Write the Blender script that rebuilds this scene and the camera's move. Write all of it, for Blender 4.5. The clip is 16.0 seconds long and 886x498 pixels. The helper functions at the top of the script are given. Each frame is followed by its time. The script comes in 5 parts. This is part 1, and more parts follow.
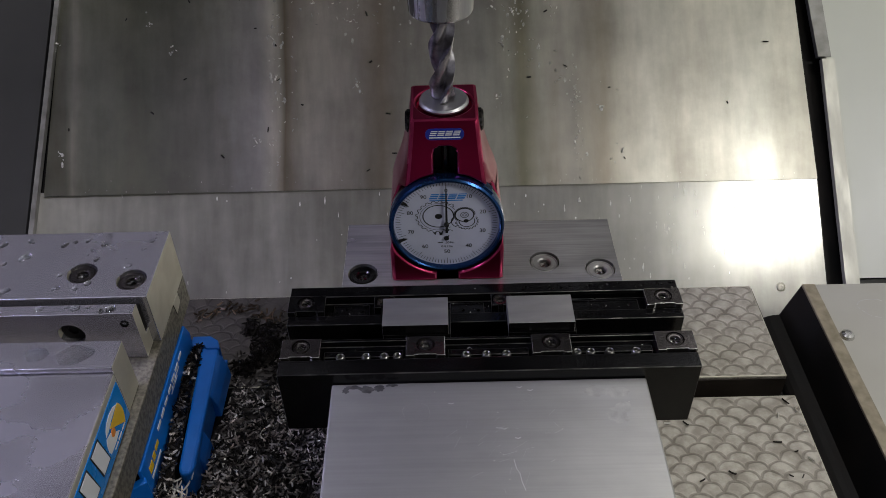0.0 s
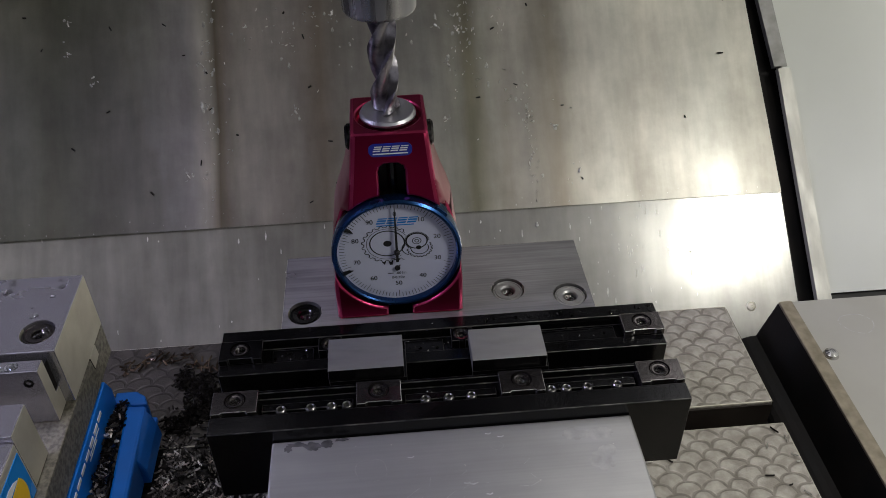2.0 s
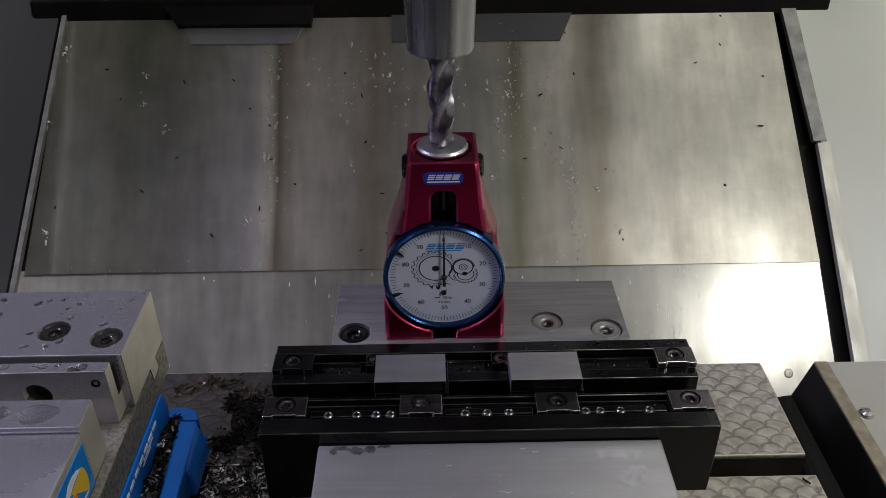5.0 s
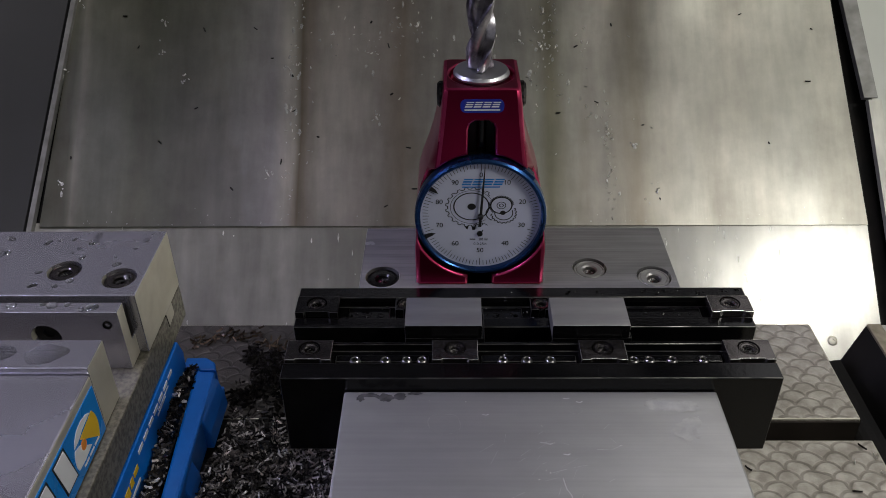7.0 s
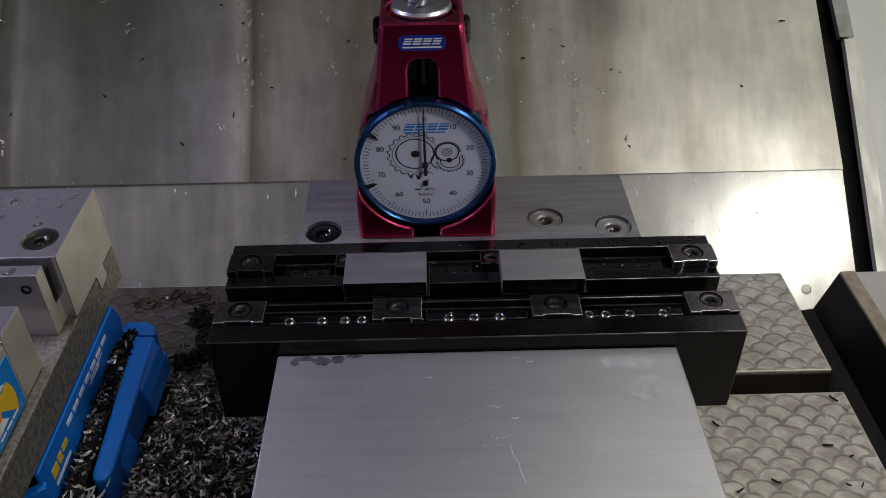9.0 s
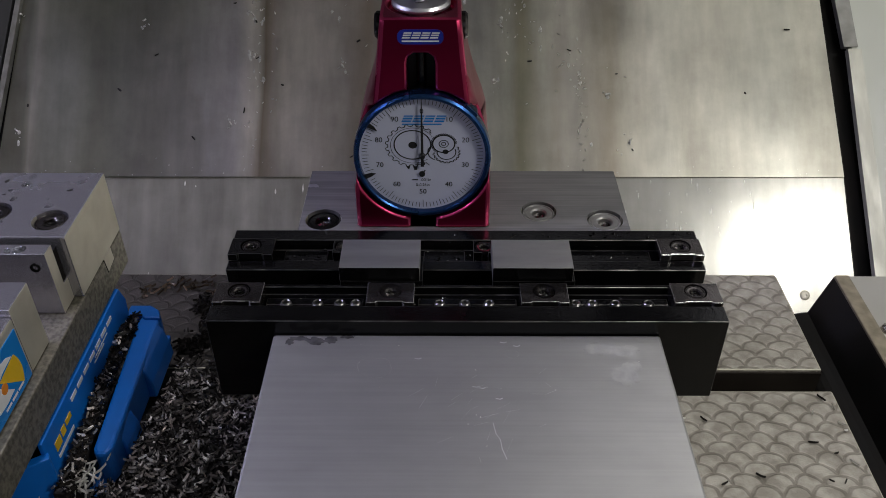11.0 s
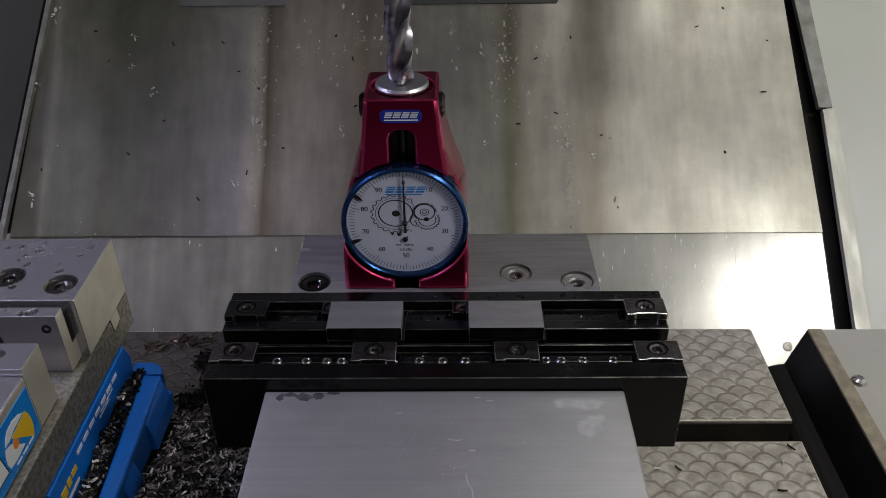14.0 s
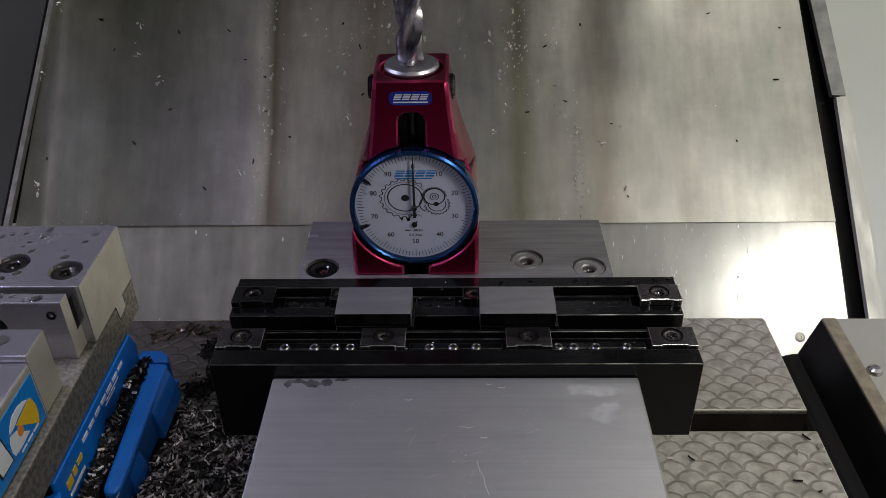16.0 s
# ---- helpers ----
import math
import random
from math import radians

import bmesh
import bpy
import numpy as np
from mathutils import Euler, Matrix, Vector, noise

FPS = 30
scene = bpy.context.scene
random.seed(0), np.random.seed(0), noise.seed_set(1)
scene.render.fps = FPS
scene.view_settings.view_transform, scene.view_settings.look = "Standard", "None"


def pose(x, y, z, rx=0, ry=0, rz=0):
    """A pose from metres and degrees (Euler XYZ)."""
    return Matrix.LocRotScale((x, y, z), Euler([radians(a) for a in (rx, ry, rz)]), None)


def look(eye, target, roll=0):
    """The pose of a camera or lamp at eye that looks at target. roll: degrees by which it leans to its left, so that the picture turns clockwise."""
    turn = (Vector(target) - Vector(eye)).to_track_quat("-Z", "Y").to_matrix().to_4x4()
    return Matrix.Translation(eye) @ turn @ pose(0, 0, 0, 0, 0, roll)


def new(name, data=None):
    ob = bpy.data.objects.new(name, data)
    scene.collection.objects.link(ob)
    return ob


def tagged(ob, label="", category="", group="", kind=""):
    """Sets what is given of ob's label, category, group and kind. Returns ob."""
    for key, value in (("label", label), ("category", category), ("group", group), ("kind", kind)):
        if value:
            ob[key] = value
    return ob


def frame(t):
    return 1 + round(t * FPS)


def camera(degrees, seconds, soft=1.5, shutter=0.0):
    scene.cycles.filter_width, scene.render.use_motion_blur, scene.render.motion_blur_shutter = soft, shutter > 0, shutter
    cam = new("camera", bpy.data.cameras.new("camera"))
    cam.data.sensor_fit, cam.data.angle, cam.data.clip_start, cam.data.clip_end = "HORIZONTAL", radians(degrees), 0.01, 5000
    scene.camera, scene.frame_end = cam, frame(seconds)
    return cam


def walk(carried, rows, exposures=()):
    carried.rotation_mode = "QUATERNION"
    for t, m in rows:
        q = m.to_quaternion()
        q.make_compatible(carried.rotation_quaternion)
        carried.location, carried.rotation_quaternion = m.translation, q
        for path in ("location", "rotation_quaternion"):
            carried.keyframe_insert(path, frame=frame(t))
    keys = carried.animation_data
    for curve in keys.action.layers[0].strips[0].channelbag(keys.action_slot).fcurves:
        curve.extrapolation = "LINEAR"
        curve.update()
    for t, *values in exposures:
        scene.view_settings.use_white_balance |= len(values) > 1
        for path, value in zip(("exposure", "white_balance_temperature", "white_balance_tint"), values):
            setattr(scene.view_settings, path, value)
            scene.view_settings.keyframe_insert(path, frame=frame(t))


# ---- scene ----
EXPOSURES = ((0.0, 0.0), (16.0, 0.0))
cam = camera(55.27, 16.0, soft=0.8)
PATH = [
    (0, (-0.01990, -0.33592, 0.42876), (-0.0221, 0.4168, -0.2295), -1.44),
    (0.5, (-0.01856, -0.33689, 0.42118), (0.0068, 0.4295, -0.2207), -0.67),
    (1, (-0.02086, -0.32305, 0.42147), (0.0299, 0.4521, -0.2083), -0.13),
    (1.5, (-0.01965, -0.33019, 0.41956), (0.0399, 0.4462, -0.2079), -0.46),
    (2, (-0.01905, -0.30023, 0.39414), (0.0363, 0.4767, -0.2330), -1.27),
    (2.5, (-0.02799, -0.31174, 0.39961), (0.0163, 0.4740, -0.2174), -1.8),
    (3, (-0.03578, -0.31917, 0.39243), (0.0020, 0.4847, -0.2012), -1.85),
    (3.2, (-0.03321, -0.32452, 0.39795), (0.0034, 0.4886, -0.1830), -1.82),
    (5.3, (-0.01956, -0.33663, 0.38258), (-0.0138, 0.4998, -0.1655), -0.3),
    (5.5, (-0.01445, -0.33172, 0.37636), (-0.0136, 0.5035, -0.1735), -0.26),
    (6, (-0.03340, -0.32540, 0.36152), (-0.0384, 0.5030, -0.1986), -0.02),
    (6.5, (-0.03401, -0.32347, 0.35271), (-0.0419, 0.5006, -0.2137), -0.17),
    (7, (-0.03185, -0.32195, 0.35535), (-0.0423, 0.5010, -0.2127), -0.55),
    (7.5, (-0.02880, -0.31959, 0.37484), (-0.0369, 0.4995, -0.1987), -2.07),
    (8, (-0.01383, -0.32014, 0.36230), (-0.0074, 0.4927, -0.2201), -1.42),
    (8.5, (-0.01364, -0.32649, 0.36665), (-0.0050, 0.4803, -0.2241), -1.21),
    (9, (-0.01513, -0.30150, 0.33821), (-0.0064, 0.4909, -0.2718), -0.9),
    (9.2, (-0.01583, -0.29242, 0.34442), (-0.0069, 0.4971, -0.2692), -0.72),
    (11.3, (-0.00227, -0.31873, 0.33809), (-0.0107, 0.4839, -0.2583), -0.27),
    (11.5, (0.00494, -0.32076, 0.34130), (-0.0038, 0.4863, -0.2491), -0.47),
    (12, (0.01184, -0.32884, 0.34502), (-0.0013, 0.4845, -0.2366), -0.92),
    (12.5, (0.01042, -0.32648, 0.35036), (-0.0086, 0.4923, -0.2234), -1.28),
    (13, (0.00246, -0.32537, 0.35794), (-0.0225, 0.4974, -0.2099), -1.38),
    (13.5, (-0.00146, -0.33036, 0.35759), (-0.0272, 0.4974, -0.2030), -1.24),
    (14, (0.00547, -0.33452, 0.36011), (-0.0100, 0.4962, -0.1963), -0.93),
    (14.5, (0.00302, -0.33395, 0.35849), (-0.0116, 0.4976, -0.1967), -0.98),
    (15, (0.00428, -0.33253, 0.35695), (-0.0118, 0.4985, -0.1990), -1.12),
    (15.5, (0.00569, -0.33214, 0.35369), (-0.0157, 0.4960, -0.2064), -1.36),
    (16, (0.00337, -0.33138, 0.35268), (-0.0191, 0.4958, -0.2088), -1.2),
]
walk(cam, [(t, look(eye, target, roll)) for t, eye, target, roll in PATH], EXPOSURES)


# ---------- light ----------
def lamp(name, eye, target, power, sx, sy, color, spread=180):
    data = bpy.data.lights.new(name, "AREA")
    data.shape, data.size, data.size_y, data.energy, data.color = "RECTANGLE", sx, sy, power, color
    data.spread = radians(spread)
    ob = new(name, data)
    ob.matrix_world = look(eye, target)
    return ob


world = bpy.data.worlds.new("world")
scene.world = world
world.use_nodes = True
world.node_tree.nodes["Background"].inputs[0].default_value = (0.60, 0.62, 0.70, 1)
world.node_tree.nodes["Background"].inputs[1].default_value = 0.04
# the machine's work lamps right and left, and room light through the open door
lamp("enclosure_light", (0.745, -0.47, 0.85), (0.15, 0.15, 0.0), 4.1, 0.21, 0.12, (0.99, 0.978, 0.915))
# the next two are unseen fill lamps added over the sheet and back wall
lamp("enclosure_light", (0.34, 0.18, 1.30), (0.24, 0.46, 0.25), 3.4, 0.40, 0.16, (0.99, 0.985, 0.905))
lamp("enclosure_light", (-0.06, 0.22, 1.26), (-0.03, 0.46, 0.40), 13.8, 0.30, 0.16, (0.90, 0.87, 0.97))
lamp("enclosure_light", (-0.95, -0.04, 0.88), (-0.15, -0.10, 0.08), 0.85, 0.30, 0.16, (0.66, 0.645, 1.0), 50)
lamp("door_light", (0.0, -1.05, 0.75), (0.0, 0.2, 0.1), 0.6, 1.1, 0.7, (0.92, 0.93, 1.0))


# ---------- materials ----------
def material(name, base, other=None, rough=0.5, metal=0.0, scale=40.0, stretch=(1, 1, 1), bump=0.1, grain=600.0,
             mix=(0.35, 0.7), rough2=None, island=0.0, coat=0.0, spec=0.5):
    """Two colours mixed by a broad noise, fine grain in the roughness and the relief."""
    m = bpy.data.materials.new(name)
    m.use_nodes = True
    nt = m.node_tree
    n, l = nt.nodes, nt.links
    b = n["Principled BSDF"]
    b.inputs["Metallic"].default_value = metal
    b.inputs["Coat Weight"].default_value = coat
    b.inputs["Specular IOR Level"].default_value = spec
    tc = n.new("ShaderNodeTexCoord")
    mp = n.new("ShaderNodeMapping")
    mp.inputs["Scale"].default_value = stretch
    l.new(tc.outputs["Object"], mp.inputs[0])
    big = n.new("ShaderNodeTexNoise")
    big.inputs["Scale"].default_value, big.inputs["Detail"].default_value = scale, 6
    l.new(mp.outputs[0], big.inputs["Vector"])
    ramp = n.new("ShaderNodeMapRange")
    ramp.inputs["From Min"].default_value, ramp.inputs["From Max"].default_value = mix
    l.new(big.outputs[0], ramp.inputs["Value"])
    col = n.new("ShaderNodeMix")
    col.data_type = "RGBA"
    other = other or tuple(c * 0.7 for c in base)
    col.inputs["A"].default_value, col.inputs["B"].default_value = (*base, 1), (*other, 1)
    l.new(ramp.outputs[0], col.inputs["Factor"])
    out = col.outputs["Result"]
    if island:
        geo = n.new("ShaderNodeNewGeometry")
        hsv = n.new("ShaderNodeHueSaturation")
        mr = n.new("ShaderNodeMapRange")
        mr.inputs["To Min"].default_value, mr.inputs["To Max"].default_value = 1 - island, 1 + island
        power = n.new("ShaderNodeMath")
        power.operation = "POWER"
        power.inputs[1].default_value = 3.4 if island > 0.6 else 1.0
        l.new(geo.outputs["Random Per Island"], power.inputs[0])
        l.new(power.outputs[0], mr.inputs["Value"])
        l.new(mr.outputs[0], hsv.inputs["Value"])
        l.new(out, hsv.inputs["Color"])
        out = hsv.outputs[0]
    l.new(out, b.inputs["Base Color"])
    fine = n.new("ShaderNodeTexNoise")
    fine.inputs["Scale"].default_value, fine.inputs["Detail"].default_value = grain, 3
    l.new(mp.outputs[0], fine.inputs["Vector"])
    rr = n.new("ShaderNodeMapRange")
    rr.inputs["To Min"].default_value = rough
    rr.inputs["To Max"].default_value = rough2 if rough2 is not None else min(1, rough * 1.3)
    l.new(ramp.outputs[0], rr.inputs["Value"])
    l.new(rr.outputs[0], b.inputs["Roughness"])
    bp = n.new("ShaderNodeBump")
    bp.inputs["Strength"].default_value, bp.inputs["Distance"].default_value = bump, 0.0004
    l.new(fine.outputs[0], bp.inputs["Height"])
    l.new(bp.outputs[0], b.inputs["Normal"])
    return m


SHEET = material("stainless_sheet", (0.495, 0.485, 0.45), (0.38, 0.36, 0.325), 0.31, 0.75, 3.0, (9, 1.6, 1.6), 0.15, 60, rough2=0.44)
SHEET_LOW = material("stainless_sheet_drips", (0.49, 0.48, 0.45), (0.355, 0.345, 0.32), 0.18, 0.42, 4.0, (16, 1.8, 1.8), 0.06, 40, rough2=0.26, mix=(0.30, 0.72))
PAINT = material("enclosure_paint", (0.56, 0.57, 0.52), (0.50, 0.51, 0.46), 0.45, 0.0, 6, bump=0.05)
# enclosure grey darkened, partly to hold the shade on some panels
GREY_DARK = material("dark_enclosure_grey", (0.040, 0.040, 0.040), (0.028, 0.028, 0.028), 0.5, 0.0, 6, bump=0.05)
RUBBER = material("black_rubber", (0.006, 0.006, 0.006), (0.012, 0.010, 0.009), 0.5, 0.0, 30, spec=0.15)
STEEL = material("ground_steel", (0.68, 0.67, 0.68), (0.54, 0.53, 0.55), 0.22, 0.85, 18, (1, 1.6, 1), 0.12, 260, rough2=0.40, mix=(0.30, 0.72))
STEEL_WET = material("wet_ground_steel", (0.60, 0.59, 0.62), (0.40, 0.39, 0.43), 0.13, 0.84, 16, (1, 1.6, 1), 0.12, 260, rough2=0.36, mix=(0.20, 0.80))
BED = material("dirty_cast_side", (0.20, 0.186, 0.145), (0.10, 0.093, 0.074), 0.40, 0.3, 450, bump=0.3, grain=900, mix=(0.40, 0.62))
STEEL_SIDE = material("milled_steel", (0.56, 0.535, 0.45), (0.43, 0.405, 0.33), 0.42, 0.45, 40, bump=0.2, grain=900)
IRON = material("cast_iron_table", (0.46, 0.43, 0.385), (0.29, 0.265, 0.23), 0.38, 0.35, 120, bump=0.35, grain=900, mix=(0.35, 0.62))
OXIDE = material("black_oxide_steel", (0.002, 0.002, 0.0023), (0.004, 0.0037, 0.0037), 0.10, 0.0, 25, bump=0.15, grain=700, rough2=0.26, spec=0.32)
DARK = material("dark_iron", (0.014, 0.011, 0.009), (0.028, 0.022, 0.018), 0.45, 0.0, 30, spec=0.25)
COVER = material("cover_sheet", (0.40, 0.39, 0.35), (0.33, 0.32, 0.28), 0.4, 0.4, 8)
BLUE = material("blue_plastic", (0.003, 0.165, 0.64), (0.002, 0.115, 0.47), 0.32, 0.0, 30)
RED = material("red_anodised_aluminium", (0.26, 0.007, 0.045), (0.21, 0.006, 0.037), 0.28, 0.95, 20, bump=0.05, grain=900)
# pink highlight along the gauge's edges, put in as colour
RED_EDGE = material("red_edge_highlight", (0.60, 0.06, 0.16), (0.40, 0.03, 0.09), 0.30, 0.9, 60)
WHITE = material("white_dial_face", (0.56, 0.58, 0.72), (0.53, 0.55, 0.69), 0.4, 0.0, 40)
BLACK = material("black_ink", (0.01, 0.01, 0.01), None, 0.5)
CARBIDE = material("coated_carbide", (0.40, 0.38, 0.41), (0.07, 0.06, 0.072), 0.30, 0.95, 110, mix=(0.4, 0.6))
STEEL_DARK = material("dark_ground_steel", (0.45, 0.44, 0.435), (0.33, 0.32, 0.32), 0.34, 0.85, 20, (1, 6, 1), 0.08, 600, rough2=0.5)
GUNMETAL = material("oily_gunmetal", (0.15, 0.137, 0.132), (0.060, 0.054, 0.052), 0.16, 0.9, 60, bump=0.15)
LABEL_BLUE = material("label_blue", (0.010, 0.21, 0.62), (0.008, 0.18, 0.55), 0.25)
LABEL_DEEP = material("badge_blue", (0.010, 0.025, 0.30), (0.010, 0.02, 0.25), 0.25)
LABEL_WHITE = material("label_white", (0.75, 0.76, 0.78), (0.7, 0.7, 0.72), 0.3)
LABEL_YELLOW = material("label_yellow", (0.75, 0.48, 0.02), (0.7, 0.44, 0.02), 0.3)
LABEL_ORANGE = material("label_orange", (0.75, 0.25, 0.03), (0.7, 0.22, 0.03), 0.3)
BEZEL = material("blue_anodised_bezel", (0.022, 0.070, 0.20), (0.016, 0.050, 0.15), 0.24, 0.95, 30)
ANVIL = material("polished_anvil", (0.72, 0.72, 0.73), (0.60, 0.60, 0.62), 0.30, 1.0, 60)
HOLDER = material("brushed_holder", (0.50, 0.49, 0.49), (0.30, 0.30, 0.31), 0.25, 1.0, 8, (14, 14, 0.6), 0.1, 40)
CHIP = material("metal_chips", (0.98, 0.93, 0.90), (0.46, 0.41, 0.38), 0.25, 0.35, 140, island=0.97, mix=(0.42, 0.56))
CHIP_BRIGHT = material("bright_chips", (0.78, 0.77, 0.72), (0.42, 0.40, 0.36), 0.30, 0.1, 90, island=0.4)
FLAKE = material("pale_flake", (0.86, 0.85, 0.80), (0.50, 0.48, 0.44), 0.35, 0.0, 500, mix=(0.42, 0.6))
CHIP_BROWN = material("brown_chips", (0.30, 0.21, 0.14), (0.015, 0.012, 0.010), 0.35, 0.5, 120, island=0.7)
CHIP_DARK = material("dark_chips", (0.008, 0.007, 0.0065), (0.022, 0.019, 0.017), 0.35, 0.0, 90, spec=0.2)
CHIP_BED = material("chip_bed", (0.012, 0.011, 0.010), (0.05, 0.045, 0.04), 0.45, 0.4, 300, bump=1.0, grain=500)
DRIED = material("dried_coolant", (0.62, 0.61, 0.57), (0.36, 0.35, 0.32), 0.35, 0.0, 400, mix=(0.4, 0.6))
BLACK_PANEL = material("black_panel", (0.02, 0.02, 0.022), (0.03, 0.03, 0.03), 0.5, 0.0, 8)
RING = material("dried_ring", (0.46, 0.455, 0.44), (0.36, 0.35, 0.34), 0.4, 0.5, 200)
TAN = material("stained_edge", (0.27, 0.235, 0.17), (0.17, 0.145, 0.10), 0.45, 0.3, 120)
GREY_MID = material("mid_grey_tone", (0.07, 0.07, 0.075), (0.055, 0.055, 0.06), 0.45, 0.0, 6, bump=0.05)
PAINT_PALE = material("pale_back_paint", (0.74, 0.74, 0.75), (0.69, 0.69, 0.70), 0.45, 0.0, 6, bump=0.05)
TRIM_BARE = material("bare_trim", (0.56, 0.55, 0.49), (0.45, 0.44, 0.39), 0.40, 0.35, 90, (1, 0.3, 0.3), mix=(0.4, 0.6))
TRIM_DULL = material("dull_trim", (0.30, 0.295, 0.28), (0.16, 0.155, 0.145), 0.45, 0.4, 60)
SHADE_GREY = material("shade_grey", (0.27, 0.26, 0.275), (0.20, 0.195, 0.20), 0.35, 0.5, 20)
CHROME = material("bright_steel", (0.62, 0.61, 0.60), (0.5, 0.5, 0.5), 0.2, 1.0, 30)


WORN = material("worn_edge", (0.20, 0.19, 0.18), (0.05, 0.05, 0.05), 0.30, 0.9, 90, mix=(0.35, 0.6))
BRIGHT_EDGE = material("bright_edge", (0.75, 0.74, 0.72), (0.5, 0.49, 0.48), 0.22, 0.95, 60)
EDGES = {OXIDE: WORN, GUNMETAL: BRIGHT_EDGE, STEEL_DARK: BRIGHT_EDGE, STEEL: BRIGHT_EDGE, IRON: STEEL_SIDE}


def scratched(m, tint=(0.8, 0.8, 0.78)):
    """Fine straight scratches in two directions over a metal."""
    nt = m.node_tree
    n, l = nt.nodes, nt.links
    b = n["Principled BSDF"]
    tc = n.new("ShaderNodeTexCoord")
    for angle, seed in ((28, 0.0), (-52, 3.7), (4, 9.1)):
        mp = n.new("ShaderNodeMapping")
        mp.inputs["Rotation"].default_value = (0, 0, radians(angle))
        mp.inputs["Scale"].default_value = (22, 900, 1)
        mp.inputs["Location"].default_value = (seed, seed, 0)
        l.new(tc.outputs["Object"], mp.inputs[0])
        no = n.new("ShaderNodeTexNoise")
        no.inputs["Scale"].default_value, no.inputs["Detail"].default_value = 1.0, 1
        l.new(mp.outputs[0], no.inputs["Vector"])
        mr = n.new("ShaderNodeMapRange")
        mr.inputs["From Min"].default_value, mr.inputs["From Max"].default_value = 0.70, 0.78
        mr.inputs["To Max"].default_value = 0.28
        l.new(no.outputs[0], mr.inputs["Value"])
        mix = n.new("ShaderNodeMix")
        mix.data_type = "RGBA"
        mix.inputs["B"].default_value = (*tint, 1)
        l.new(mr.outputs[0], mix.inputs["Factor"])
        l.new(b.inputs["Base Color"].links[0].from_socket, mix.inputs["A"])
        l.new(mix.outputs["Result"], b.inputs["Base Color"])


JAW = material("surface_ground_jaw", (0.47, 0.465, 0.455), (0.34, 0.335, 0.325), 0.36, 0.72, 22, (1, 1.6, 1), 0.10, 260, rough2=0.55, mix=(0.15, 0.85))
JAW_WET = material("oily_ground_jaw", (0.46, 0.45, 0.46), (0.33, 0.32, 0.325), 0.18, 0.62, 30, (1, 1.5, 1), 0.10, 260, rough2=0.30, mix=(0.2, 0.8))
FILM = material("dried_film", (0.45, 0.445, 0.425), (0.37, 0.365, 0.35), 0.55, 0.45, 250)
SCRATCH = material("bright_scratch", (0.72, 0.71, 0.72), (0.5, 0.5, 0.5), 0.5, 0.1, 300)
SET_SCREW = material("oily_set_screw", (0.26, 0.255, 0.25), (0.10, 0.095, 0.09), 0.28, 1.0, 400)
OIL = material("oil_stain", (0.10, 0.098, 0.10), (0.30, 0.29, 0.30), 0.20, 0.6, 260, mix=(0.35, 0.65))


def ground(m, strength=0.16):
    """Grinding lines along the jaw, dark on light, broken up by a slower noise."""
    nt = m.node_tree
    n, l = nt.nodes, nt.links
    b = n["Principled BSDF"]
    tc = n.new("ShaderNodeTexCoord")
    fac = None
    for sx, sy in ((7, 900), (25, 260)):
        mp = n.new("ShaderNodeMapping")
        mp.inputs["Scale"].default_value = (sx, sy, 1)
        l.new(tc.outputs["Object"], mp.inputs[0])
        no = n.new("ShaderNodeTexNoise")
        no.inputs["Scale"].default_value, no.inputs["Detail"].default_value = 1.0, 4
        l.new(mp.outputs[0], no.inputs["Vector"])
        mr = n.new("ShaderNodeMapRange")
        mr.interpolation_type = "SMOOTHSTEP"
        mr.inputs["From Min"].default_value, mr.inputs["From Max"].default_value = 0.35, 0.70
        mr.inputs["To Max"].default_value = strength
        l.new(no.outputs[0], mr.inputs["Value"])
        mix = n.new("ShaderNodeMix")
        mix.data_type, mix.blend_type = "RGBA", "MULTIPLY"
        mix.inputs["B"].default_value = (0.35, 0.35, 0.36, 1)
        l.new(mr.outputs[0], mix.inputs["Factor"])
        l.new(b.inputs["Base Color"].links[0].from_socket, mix.inputs["A"])
        l.new(mix.outputs["Result"], b.inputs["Base Color"])


ground(JAW, 0.07)
ground(JAW_WET, 0.3)
scratched(STEEL)
scratched(STEEL_DARK, (0.4, 0.4, 0.39))


def water():
    m = bpy.data.materials.new("coolant_drop")
    m.use_nodes = True
    b = m.node_tree.nodes["Principled BSDF"]
    b.inputs["Base Color"].default_value = (0.95, 0.96, 0.95, 1)
    b.inputs["Roughness"].default_value, b.inputs["Transmission Weight"].default_value, b.inputs["IOR"].default_value = 0.03, 1.0, 1.33
    return m


WATER = water()


